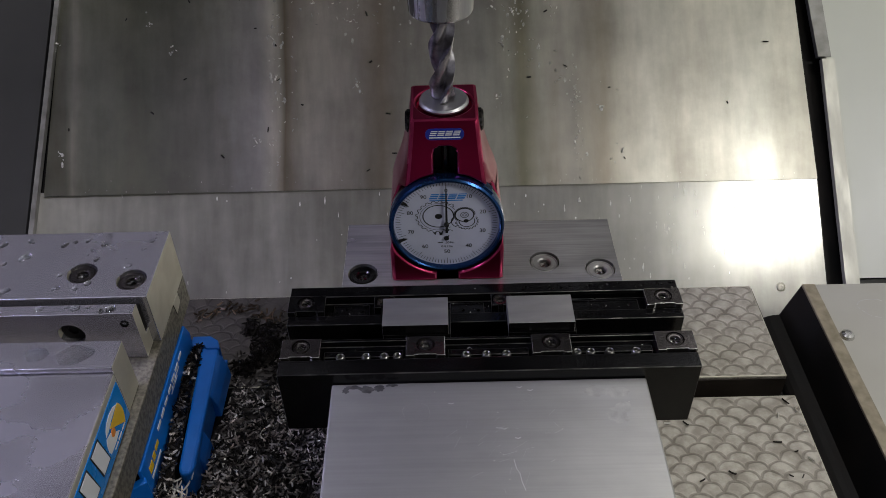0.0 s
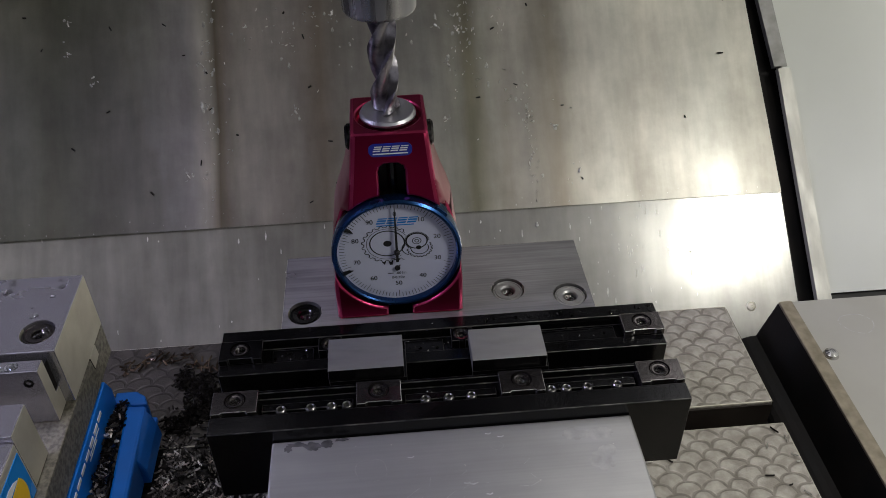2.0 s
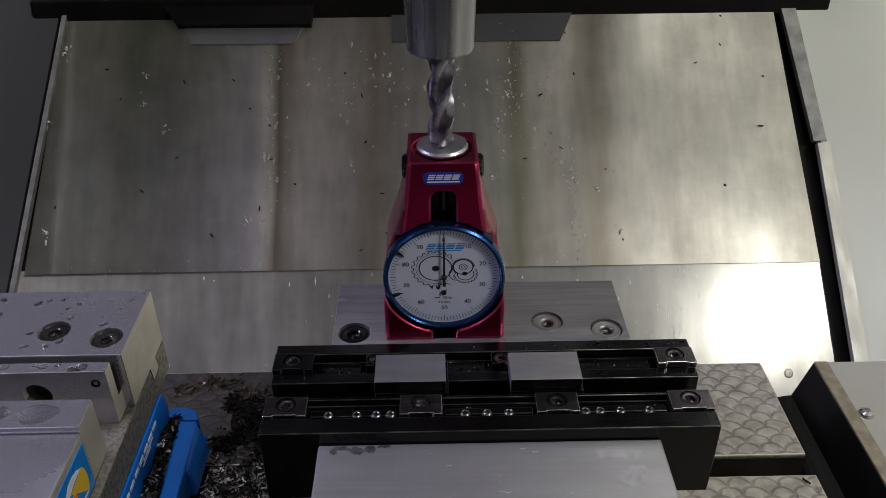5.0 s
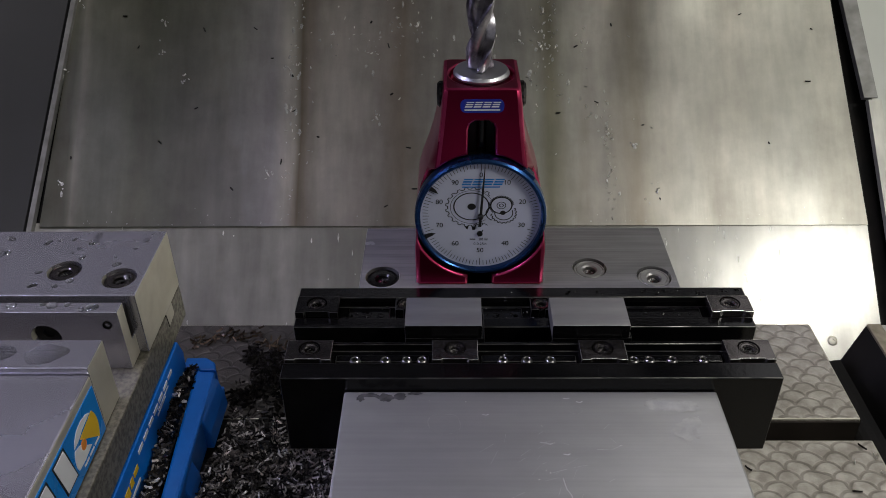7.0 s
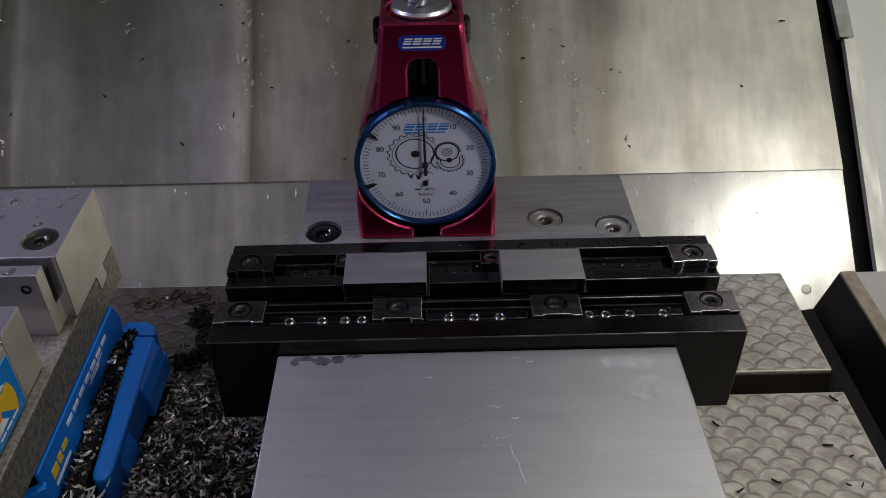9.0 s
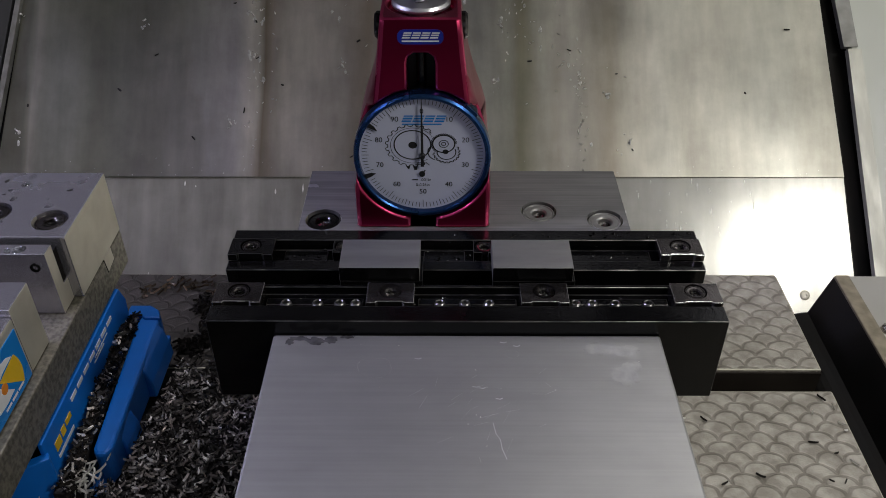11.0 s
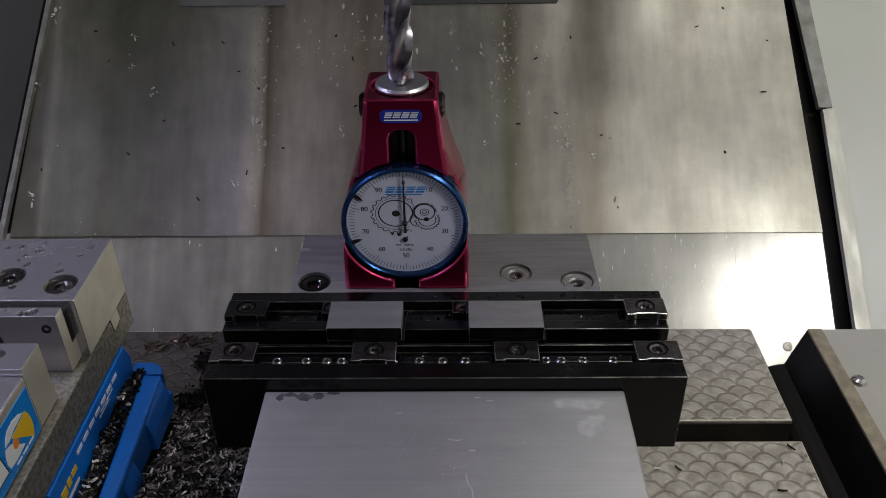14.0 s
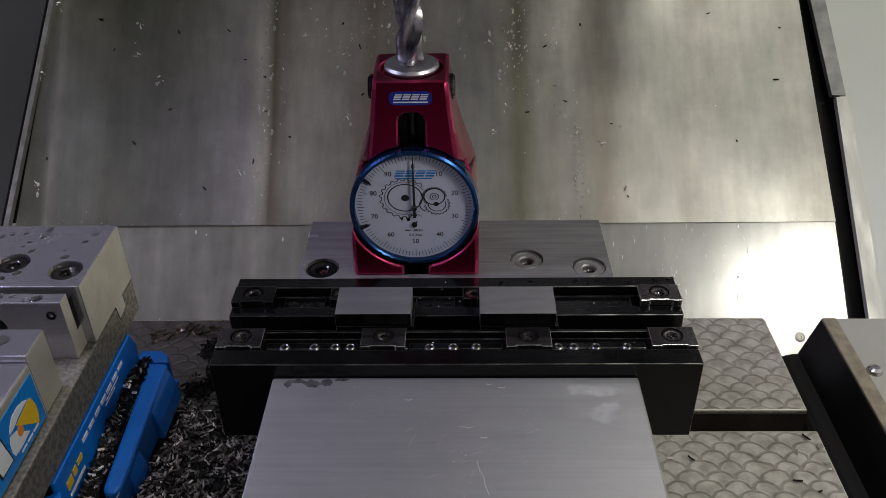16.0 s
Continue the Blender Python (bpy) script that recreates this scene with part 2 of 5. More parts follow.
def scraped(m, pitch=0.0150, row=0.0068, width=0.068):
    """Adds rows of scraped crescents, staggered like fish scales, to a table material."""
    nt = m.node_tree
    n, l = nt.nodes, nt.links

    def calc(op, a, b=None, c=None):
        node = n.new("ShaderNodeMath")
        node.operation = op
        for k, v in enumerate((a, b, c)):
            if v is None:
                continue
            if isinstance(v, (int, float)):
                node.inputs[k].default_value = v
            else:
                l.new(v, node.inputs[k])
        return node.outputs[0]

    tc = n.new("ShaderNodeTexCoord")
    wob = n.new("ShaderNodeTexNoise")
    wob.inputs["Scale"].default_value = 55
    l.new(tc.outputs["Object"], wob.inputs["Vector"])
    sep = n.new("ShaderNodeSeparateXYZ")
    l.new(tc.outputs["Object"], sep.inputs[0])
    sepw = n.new("ShaderNodeSeparateXYZ")
    l.new(wob.outputs["Color"], sepw.inputs[0])
    u = calc("DIVIDE", calc("MULTIPLY_ADD", sepw.outputs[0], 0.008, sep.outputs[0]), pitch)
    v = calc("DIVIDE", calc("MULTIPLY_ADD", sepw.outputs[1], 0.005, sep.outputs[1]), row)
    line = None
    for du, dv in ((0.0, 0.0), (0.5, 1.0)):
        fu = calc("SUBTRACT", calc("FRACT", calc("ADD", u, du)), 0.5)
        fv = calc("MULTIPLY", calc("FRACT", calc("DIVIDE", calc("ADD", v, dv), 2.0)), 2.0)
        r = calc("SQRT", calc("ADD", calc("POWER", calc("MULTIPLY", fu, 2.0), 2.0), calc("POWER", fv, 2.0)))
        d = calc("ABSOLUTE", calc("SUBTRACT", r, 0.97))
        mr = n.new("ShaderNodeMapRange")
        mr.inputs["From Min"].default_value, mr.inputs["From Max"].default_value = width, width * 2.4
        mr.inputs["To Min"].default_value, mr.inputs["To Max"].default_value = 1.0, 0.0
        l.new(d, mr.inputs["Value"])
        line = mr.outputs[0] if line is None else calc("MAXIMUM", line, mr.outputs[0])
    b = n["Principled BSDF"]
    old = b.inputs["Base Color"].links[0].from_socket
    mix = n.new("ShaderNodeMix")
    mix.data_type = "RGBA"
    mix.blend_type = "MULTIPLY"
    mix.inputs["B"].default_value = (0.42, 0.40, 0.38, 1)
    l.new(calc("MULTIPLY", line, calc("MULTIPLY_ADD", sepw.outputs[2], 0.9, 0.15)), mix.inputs["Factor"])
    l.new(old, mix.inputs["A"])
    l.new(mix.outputs["Result"], b.inputs["Base Color"])
    bump = n.new("ShaderNodeBump")
    bump.inputs["Strength"].default_value, bump.inputs["Distance"].default_value = 0.5, 0.0004
    bump.invert = True
    l.new(line, bump.inputs["Height"])
    l.new(b.inputs["Normal"].links[0].from_socket, bump.inputs["Normal"])
    l.new(bump.outputs[0], b.inputs["Normal"])

    # oil spread from the chips, and shade between the vises, as one dark colour
    big = n.new("ShaderNodeTexNoise")
    big.inputs["Scale"].default_value, big.inputs["Detail"].default_value = 28, 5
    l.new(tc.outputs["Object"], big.inputs["Vector"])
    edge = calc("MULTIPLY_ADD", big.outputs[0], 0.10, sep.outputs[0])
    oil = n.new("ShaderNodeMapRange")
    oil.inputs["From Min"].default_value, oil.inputs["From Max"].default_value = -0.010, 0.045
    oil.inputs["To Min"].default_value, oil.inputs["To Max"].default_value = 1.0, 0.0
    l.new(edge, oil.inputs["Value"])
    mix2 = n.new("ShaderNodeMix")
    mix2.data_type, mix2.blend_type = "RGBA", "MULTIPLY"
    mix2.inputs["B"].default_value = (0.16, 0.155, 0.155, 1)
    l.new(oil.outputs[0], mix2.inputs["Factor"])
    l.new(mix.outputs["Result"], mix2.inputs["A"])
    l.new(mix2.outputs["Result"], b.inputs["Base Color"])


scraped(IRON)


def tone_bands(m, stops, wobble=0.009):
    """Multiplies in upright bands of stain and shade: (x, r, g, b) across the sheet."""
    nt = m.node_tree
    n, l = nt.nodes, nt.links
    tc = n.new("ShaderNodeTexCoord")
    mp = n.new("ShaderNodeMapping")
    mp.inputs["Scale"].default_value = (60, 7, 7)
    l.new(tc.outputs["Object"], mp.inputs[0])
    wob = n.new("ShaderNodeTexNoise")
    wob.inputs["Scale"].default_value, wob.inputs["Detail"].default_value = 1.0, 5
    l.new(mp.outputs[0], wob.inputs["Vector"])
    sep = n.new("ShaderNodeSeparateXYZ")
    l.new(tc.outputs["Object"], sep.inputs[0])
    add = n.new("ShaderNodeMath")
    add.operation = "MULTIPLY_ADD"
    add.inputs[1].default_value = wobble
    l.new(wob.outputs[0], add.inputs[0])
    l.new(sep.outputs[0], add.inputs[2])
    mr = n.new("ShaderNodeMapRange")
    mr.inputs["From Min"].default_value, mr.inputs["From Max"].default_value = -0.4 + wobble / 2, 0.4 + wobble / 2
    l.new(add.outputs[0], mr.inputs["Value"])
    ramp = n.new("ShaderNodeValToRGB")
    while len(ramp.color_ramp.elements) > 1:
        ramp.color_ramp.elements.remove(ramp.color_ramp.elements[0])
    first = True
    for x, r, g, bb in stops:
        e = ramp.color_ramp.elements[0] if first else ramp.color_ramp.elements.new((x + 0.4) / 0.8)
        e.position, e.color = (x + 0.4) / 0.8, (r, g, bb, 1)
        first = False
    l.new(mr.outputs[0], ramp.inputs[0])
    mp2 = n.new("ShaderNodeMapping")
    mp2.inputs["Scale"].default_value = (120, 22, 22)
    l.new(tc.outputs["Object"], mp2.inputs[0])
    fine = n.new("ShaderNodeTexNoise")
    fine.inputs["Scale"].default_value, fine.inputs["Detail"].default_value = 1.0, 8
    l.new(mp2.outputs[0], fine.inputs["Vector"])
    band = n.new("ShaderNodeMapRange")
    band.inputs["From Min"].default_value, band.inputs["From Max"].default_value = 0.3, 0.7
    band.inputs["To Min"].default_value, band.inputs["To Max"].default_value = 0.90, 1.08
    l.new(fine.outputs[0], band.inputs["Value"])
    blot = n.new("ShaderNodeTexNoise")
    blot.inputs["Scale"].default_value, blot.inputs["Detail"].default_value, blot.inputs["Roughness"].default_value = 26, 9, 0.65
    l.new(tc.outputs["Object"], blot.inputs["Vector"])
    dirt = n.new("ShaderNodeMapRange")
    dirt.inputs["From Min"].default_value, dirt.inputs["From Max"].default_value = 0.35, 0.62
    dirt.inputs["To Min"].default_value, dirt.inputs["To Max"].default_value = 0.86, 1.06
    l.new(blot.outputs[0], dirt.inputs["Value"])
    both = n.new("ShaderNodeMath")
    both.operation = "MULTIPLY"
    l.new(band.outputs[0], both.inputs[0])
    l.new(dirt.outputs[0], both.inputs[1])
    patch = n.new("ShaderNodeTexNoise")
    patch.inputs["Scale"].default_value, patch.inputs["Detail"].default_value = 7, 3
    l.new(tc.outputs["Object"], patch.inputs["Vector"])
    broad_tone = n.new("ShaderNodeMapRange")
    broad_tone.inputs["From Min"].default_value, broad_tone.inputs["From Max"].default_value = 0.36, 0.60
    broad_tone.inputs["To Min"].default_value, broad_tone.inputs["To Max"].default_value = 0.80, 1.08
    l.new(patch.outputs[0], broad_tone.inputs["Value"])
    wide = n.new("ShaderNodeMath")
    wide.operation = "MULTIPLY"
    l.new(both.outputs[0], wide.inputs[0])
    l.new(broad_tone.outputs[0], wide.inputs[1])
    tone = n.new("ShaderNodeMix")
    tone.data_type, tone.blend_type = "RGBA", "MULTIPLY"
    tone.inputs["Factor"].default_value = 1.0
    l.new(ramp.outputs[0], tone.inputs["A"])
    l.new(wide.outputs[0], tone.inputs["B"])
    b = n["Principled BSDF"]
    old = b.inputs["Base Color"].links[0].from_socket
    mix = n.new("ShaderNodeMix")
    mix.data_type, mix.blend_type = "RGBA", "MULTIPLY"
    mix.inputs["Factor"].default_value = 1.0
    l.new(old, mix.inputs["A"])
    l.new(tone.outputs["Result"], mix.inputs["B"])
    l.new(mix.outputs["Result"], b.inputs["Base Color"])


# stain streaks; the dark left end is shade put into the colour
tone_bands(SHEET, [(-0.39, 0.30, 0.31, 0.25), (-0.368, 0.34, 0.345, 0.28), (-0.362, 0.66, 0.66, 0.57), (-0.355, 0.44, 0.45, 0.37), (-0.30, 0.43, 0.445, 0.365), (-0.23, 0.60, 0.595, 0.57), (-0.19, 0.90, 0.88, 0.92), (-0.177, 1.22, 1.19, 1.14), (-0.170, 1.02, 0.97, 0.88), (-0.167, 0.40, 0.345, 0.27), (-0.158, 0.74, 0.67, 0.61), (-0.145, 0.98, 0.93, 0.89),
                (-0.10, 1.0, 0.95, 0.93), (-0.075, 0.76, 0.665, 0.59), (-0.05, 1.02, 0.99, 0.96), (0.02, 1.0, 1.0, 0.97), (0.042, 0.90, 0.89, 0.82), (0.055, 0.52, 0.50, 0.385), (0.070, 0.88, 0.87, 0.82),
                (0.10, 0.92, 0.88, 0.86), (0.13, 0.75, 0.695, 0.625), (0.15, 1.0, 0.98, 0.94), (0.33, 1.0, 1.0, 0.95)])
tone_bands(SHEET_LOW, [(-0.39, 0.9, 0.9, 0.86), (-0.20, 1.0, 0.99, 0.97), (-0.10, 0.92, 0.90, 0.87), (0.02, 1.0, 1.0, 0.97), (0.10, 0.94, 0.93, 0.90), (0.20, 1.0, 1.0, 0.98), (0.33, 0.98, 0.98, 0.95)], 0.03)


# ---------- mesh helpers (all in world coordinates) ----------
ORIGIN = {}


def thing(name, x, y, z, label, category, group="", kind=""):
    ob = new(name)
    ob.empty_display_size = 0.01
    ob.location = (x, y, z)
    ORIGIN[ob] = Vector((x, y, z))
    return tagged(ob, label, category, group, kind)


def part(name, bm, mat, parent=None, label="", smooth=False):
    data = bpy.data.meshes.new(name)
    origin = ORIGIN.get(parent, Vector())
    bmesh.ops.translate(bm, verts=bm.verts, vec=-origin)
    bmesh.ops.recalc_face_normals(bm, faces=bm.faces)
    bm.to_mesh(data)
    bm.free()
    slots = mat if isinstance(mat, (list, tuple)) else (mat,)
    for m in slots:
        data.materials.append(m)
    if len(slots) == 1:
        worn = EDGES.get(mat)
        if worn:
            data.materials.append(worn)
        else:
            for p in data.polygons:
                p.material_index = 0
    if smooth:
        for p in data.polygons:
            p.use_smooth = True
        data.set_sharp_from_angle(angle=radians(24))
    ob = new(name, data)
    ob.parent = parent
    ORIGIN[ob] = origin
    return tagged(ob, label)


def box(x0, x1, y0, y1, z0, z1, bevel=0.0, bm=None, segments=2):
    own = bmesh.new()
    bmesh.ops.create_cube(own, size=1)
    for v in own.verts:
        v.co = Vector(((x0 + x1) / 2 + v.co.x * (x1 - x0), (y0 + y1) / 2 + v.co.y * (y1 - y0), (z0 + z1) / 2 + v.co.z * (z1 - z0)))
    if bevel:
        for f in bmesh.ops.bevel(own, geom=own.edges[:], offset=bevel, segments=segments, affect="EDGES", profile=0.5)["faces"]:
            f.material_index = 1
    return join(bm, own)


def join(bm, own):
    if bm is None:
        return own
    data = bpy.data.meshes.new("joined")
    own.to_mesh(data)
    own.free()
    bm.from_mesh(data)
    bpy.data.meshes.remove(data)
    return bm


def prism(points, axis, a0, a1, bm=None, bevel=0.0):
    """A polygon in the two other axes, in their order, drawn out along axis from a0 to a1."""
    own = bmesh.new()

    def at(p, a):
        c = list(p)
        c.insert(axis, a)
        return own.verts.new(c)

    low, high = [at(p, a0) for p in points], [at(p, a1) for p in points]
    own.faces.new(low), own.faces.new(high)
    for i in range(len(points)):
        j = (i + 1) % len(points)
        own.faces.new((low[i], low[j], high[j], high[i]))
    if bevel:
        bmesh.ops.recalc_face_normals(own, faces=own.faces)
        for f in bmesh.ops.bevel(own, geom=own.edges[:], offset=bevel, segments=2, affect="EDGES", profile=0.5, clamp_overlap=True)["faces"]:
            f.material_index = 1
    return join(bm, own)


def lathe(profile, centre, axis=(0, 0, 1), seg=32, bm=None):
    """(radius, height) pairs turned round an axis through centre; closed with caps."""
    own = bmesh.new()
    turn = Vector(axis).to_track_quat("Z", "Y").to_matrix()
    rings = []
    for r, h in profile:
        if r < 1e-6:
            rings.append([own.verts.new(turn @ Vector((0, 0, h)) + Vector(centre))])
        else:
            rings.append([own.verts.new(turn @ Vector((r * math.cos(a), r * math.sin(a), h)) + Vector(centre))
                          for a in (2 * math.pi * i / seg for i in range(seg))])
    for a, b in zip(rings, rings[1:]):
        for i in range(seg):
            j = (i + 1) % seg
            if len(a) == 1 and len(b) == 1:
                continue
            if len(a) == 1:
                own.faces.new((a[0], b[j], b[i]))
            elif len(b) == 1:
                own.faces.new((a[i], a[j], b[0]))
            else:
                own.faces.new((a[i], a[j], b[j], b[i]))
    for ring in (rings[0], rings[-1]):
        if len(ring) > 1:
            own.faces.new(ring)
    return join(bm, own)


def quad_sheet(corners, thick, bm=None, bevel=0.0):
    """A flat sheet through four corners, thickened away from its upper face."""
    own = bmesh.new()
    c = [Vector(p) for p in corners]
    nrm = (c[1] - c[0]).cross(c[3] - c[0]).normalized()
    if nrm.z < 0:
        nrm.negate()
    top = [own.verts.new(p) for p in c]
    low = [own.verts.new(p - nrm * thick) for p in c]
    own.faces.new(top), own.faces.new(low)
    for i in range(4):
        j = (i + 1) % 4
        own.faces.new((top[i], top[j], low[j], low[i]))
    return join(bm, own)


def cut(ob, *cutters):
    """Takes the cutters' solids out of ob's mesh."""
    for bm in cutters:
        data = bpy.data.meshes.new("cutter")
        bmesh.ops.translate(bm, verts=bm.verts, vec=-ORIGIN.get(ob, Vector()))
        bmesh.ops.recalc_face_normals(bm, faces=bm.faces)
        bm.to_mesh(data)
        bm.free()
        tool = bpy.data.objects.new("cutter", data)
        scene.collection.objects.link(tool)
        parent, ob.parent = ob.parent, None
        mod = ob.modifiers.new("cut", "BOOLEAN")
        mod.operation, mod.object, mod.solver = "DIFFERENCE", tool, "EXACT"
        done = bpy.data.meshes.new_from_object(ob.evaluated_get(bpy.context.evaluated_depsgraph_get()))
        ob.modifiers.clear()
        ob.data = done
        ob.parent = parent
        bpy.data.objects.remove(tool)
    return ob


# ---------- the enclosure ----------
SLOPE = -0.334  # the pan lies on z = y + SLOPE


def on_pan(x, y, lift=0.0):
    return (x, y - lift * 0.7071, y + SLOPE + lift * 0.7071)


pan = tagged(part("chip_pan_lower", quad_sheet([on_pan(-0.42, 0.10), on_pan(0.336, 0.10), on_pan(0.325, 0.293), on_pan(-0.397, 0.293)], 0.003), SHEET_LOW),
             "sloped stainless chip pan, wet with dried drips", "chip pan", kind="structure")
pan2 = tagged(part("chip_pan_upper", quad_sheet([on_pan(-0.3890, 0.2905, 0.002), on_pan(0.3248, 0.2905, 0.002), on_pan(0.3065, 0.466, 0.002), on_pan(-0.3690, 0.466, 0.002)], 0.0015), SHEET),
              "sloped stainless sheet with coolant stains, painted shade at its left and stuck chips", "chip pan", kind="structure")
# black sheet set in the open gap in place of its darkness
tagged(part("gap_dark_right", quad_sheet([on_pan(0.32, 0.10, -0.012), on_pan(0.37, 0.10, -0.012), on_pan(0.36, 0.50, -0.012), on_pan(0.30, 0.50, -0.012)], 0.003), RUBBER),
       "black sheet in place of the dark gap beside the sloped sheet", "seal", kind="structure")
tagged(part("trim_right", quad_sheet([on_pan(0.3455, 0.20, 0.006), on_pan(0.3586, 0.20, 0.006), on_pan(0.3446, 0.3690, 0.006), on_pan(0.3332, 0.3690, 0.006)], 0.006), TRIM_BARE),
       "bare metal edge trim of the enclosure", "trim", kind="structure")
tagged(part("trim_right_upper", quad_sheet([on_pan(0.3305, 0.3707, 0.0045), on_pan(0.3425, 0.3707, 0.0045), on_pan(0.3220, 0.50, 0.0045), on_pan(0.3075, 0.50, 0.0045)], 0.006), TRIM_DULL),
       "grey painted edge of the enclosure", "trim", kind="structure")
tagged(part("wall_right", quad_sheet([on_pan(0.3540, 0.225, 0.003), on_pan(1.0, 0.225, 0.003), on_pan(1.0, 0.55, 0.003), on_pan(0.3180, 0.55, 0.003)], 0.01), PAINT),
       "pale grey-green painted enclosure panel", "wall", kind="structure")
# darker copy of the panel colour in place of the shadow under its lip
tagged(part("wall_right_lower", quad_sheet([on_pan(0.35, 0.05, -0.006), on_pan(1.0, 0.05, -0.006), on_pan(1.0, 0.23, -0.006), on_pan(0.35, 0.23, -0.006)], 0.003), GREY_DARK),
       "lower enclosure panel with shade put into its colour", "wall", kind="structure")
tagged(part("trim_left", quad_sheet([on_pan(-0.4080, 0.22, 0.006), on_pan(-0.4035, 0.22, 0.006), on_pan(-0.3655, 0.48, 0.006), on_pan(-0.3700, 0.48, 0.006)], 0.006), TRIM_DULL),
       "narrow bare metal edge trim of the enclosure", "trim", kind="structure")
# the left gap's darkness, again made with a black sheet
tagged(part("gap_dark_left", quad_sheet([on_pan(-0.425, 0.22, -0.004), on_pan(-0.3950, 0.22, -0.004), on_pan(-0.3600, 0.50, -0.004), on_pan(-0.3850, 0.50, -0.004)], 0.003), RUBBER),
       "black sheet in place of the dark gap beside the sloped sheet", "seal", kind="structure")
# the weak light on this side is put into the panel's dark colour
tagged(part("wall_left", quad_sheet([on_pan(-1.0, 0.10, 0.004), on_pan(-0.4285, 0.10, 0.004), on_pan(-0.3680, 0.52, 0.004), on_pan(-1.0, 0.52, 0.004)], 0.01), GREY_DARK),
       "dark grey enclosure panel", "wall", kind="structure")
def pan_plate(name, pts, lift, thick, mat, label):
    own = bmesh.new()
    up = [own.verts.new(on_pan(x, y, lift)) for x, y in pts]
    low = [own.verts.new(on_pan(x, y, lift - thick)) for x, y in pts]
    own.faces.new(up), own.faces.new(low)
    for i in range(len(pts)):
        j = (i + 1) % len(pts)
        own.faces.new((up[i], up[j], low[j], low[i]))
    return tagged(part(name, own, mat), label, "bracket")


pan_plate("wiper_bracket", [(-0.275, 0.470), (-0.262, 0.4565), (-0.136, 0.4560), (-0.133, 0.470)], 0.0110, 0.008, RUBBER, "black rubber wiper bracket above the sloped sheet")
# no real plates: grey patches stand in for shade on the sheet
pan_plate("shade_patch", [(-0.262, 0.466), (-0.249, 0.4450), (-0.152, 0.4445), (-0.138, 0.466)], 0.0034, 0.0013, SHADE_GREY, "grey patch in place of shade on the sloped sheet")
pan_plate("shade_patch", [(-0.060, 0.466), (-0.060, 0.4448), (0.100, 0.4445), (0.1135, 0.466)], 0.0034, 0.0013, GREY_MID, "dark grey patch in place of shade on the sloped sheet")
tagged(part("top_seal", box(-0.40, 0.36, 0.462, 0.482, 0.128, 0.150, 0.002), RUBBER), "black rubber wiper above the sloped sheet", "seal", kind="structure")
# unseen back wall, its tones chosen for what the vise tops reflect
tagged(part("wall_back_left", box(-1.0, -0.34, 0.484, 0.50, 0.10, 1.4), BLACK_PANEL), "unseen black back wall panel that darkens reflections", "wall", kind="structure")
tagged(part("wall_back", box(-0.34, 1.0, 0.484, 0.50, 0.50, 1.4), PAINT_PALE), "unseen pale back wall that brightens reflections", "wall", kind="structure")
tagged(part("wall_back_lower", box(-0.34, 1.0, 0.484, 0.50, 0.10, 0.50), GREY_MID), "unseen dark lower back wall that darkens reflections", "wall", kind="structure")
# unseen enclosure; left wall dark and roof pale for what the steel reflects
tagged(part("wall_side_left", box(-1.02, -1.0, -1.3, 0.5, -0.4, 1.4), GREY_DARK), "dark grey side wall", "wall", kind="structure")
tagged(part("wall_side_right", box(1.0, 1.02, -1.3, 0.5, -0.4, 1.4), PAINT), "grey side wall", "wall", kind="structure")
tagged(part("ceiling", box(-1.0, 1.0, -1.3, 0.5, 1.4, 1.42), PAINT), "grey machine roof", "ceiling", kind="structure")
tagged(part("floor", box(-1.0, 1.0, -1.3, 0.3, -0.42, -0.40), GREY_DARK), "dark machine floor", "floor", kind="structure")

# ---------- machine table ----------
table = thing("machine_table", 0, 0, 0, "grey cast-iron machine table with scraped scallop pattern and a T-slot", "machine table")
part("rear_slab", box(-0.60, 0.201, 0.0215, 0.106, -0.05, 0.0, 0.0008), IRON, table)
part("front_slab", box(-0.60, 0.201, -0.40, 0.0055, -0.05, 0.0, 0.0008), IRON, table)
# thin dark sheets over the slot's wall and the table's end
part("slot_wall", box(-0.60, 0.2005, 0.0203, 0.0213, -0.03, -0.0016), DARK, table, "dark slot wall")
part("end_face", box(0.2012, 0.2018, -0.40, 0.0050, -0.05, -0.0015), DARK, table, "dark end face")
part("end_face", box(0.2012, 0.2018, 0.0220, 0.1055, -0.05, -0.0015), DARK, table, "dark end face")
part("slot_floor", box(-0.60, 0.199, 0.0, 0.03, -0.06, -0.03), DARK, table, "dark T-slot")

# ---------- way cover at the end of the table ----------
cover = thing("way_cover", 0.3, 0.0, -0.005, "grey sheet-metal way cover with a button-head screw", "way cover")
part("top_panel", box(0.250, 0.9, -0.40, 0.111, -0.008, -0.005, 0.0005), COVER, cover)
part("edge_strip", box(0.2415, 0.251, -0.40, 0.1112, -0.009, -0.0042, 0.0008), TAN, cover, "worn bare edge strip")
trough = [(0.2415, -0.006)] + [(0.2415 - 0.009 * (k / 6), -0.006 - 0.030 * k / 6) for k in range(1, 6)]
trough += [(0.2325 - 0.016 * math.sin(a), -0.036 - 0.010 * (1 - math.cos(a))) for a in (i * math.pi / 12 for i in range(7))]
trough += [(0.150, -0.046), (0.150, -0.060), (0.2415, -0.060), (0.250, -0.010), (0.250, -0.006)]
part("side_trough", prism(trough, 1, -0.40, 0.111), RUBBER, cover, "black rubber trough between table and cover")
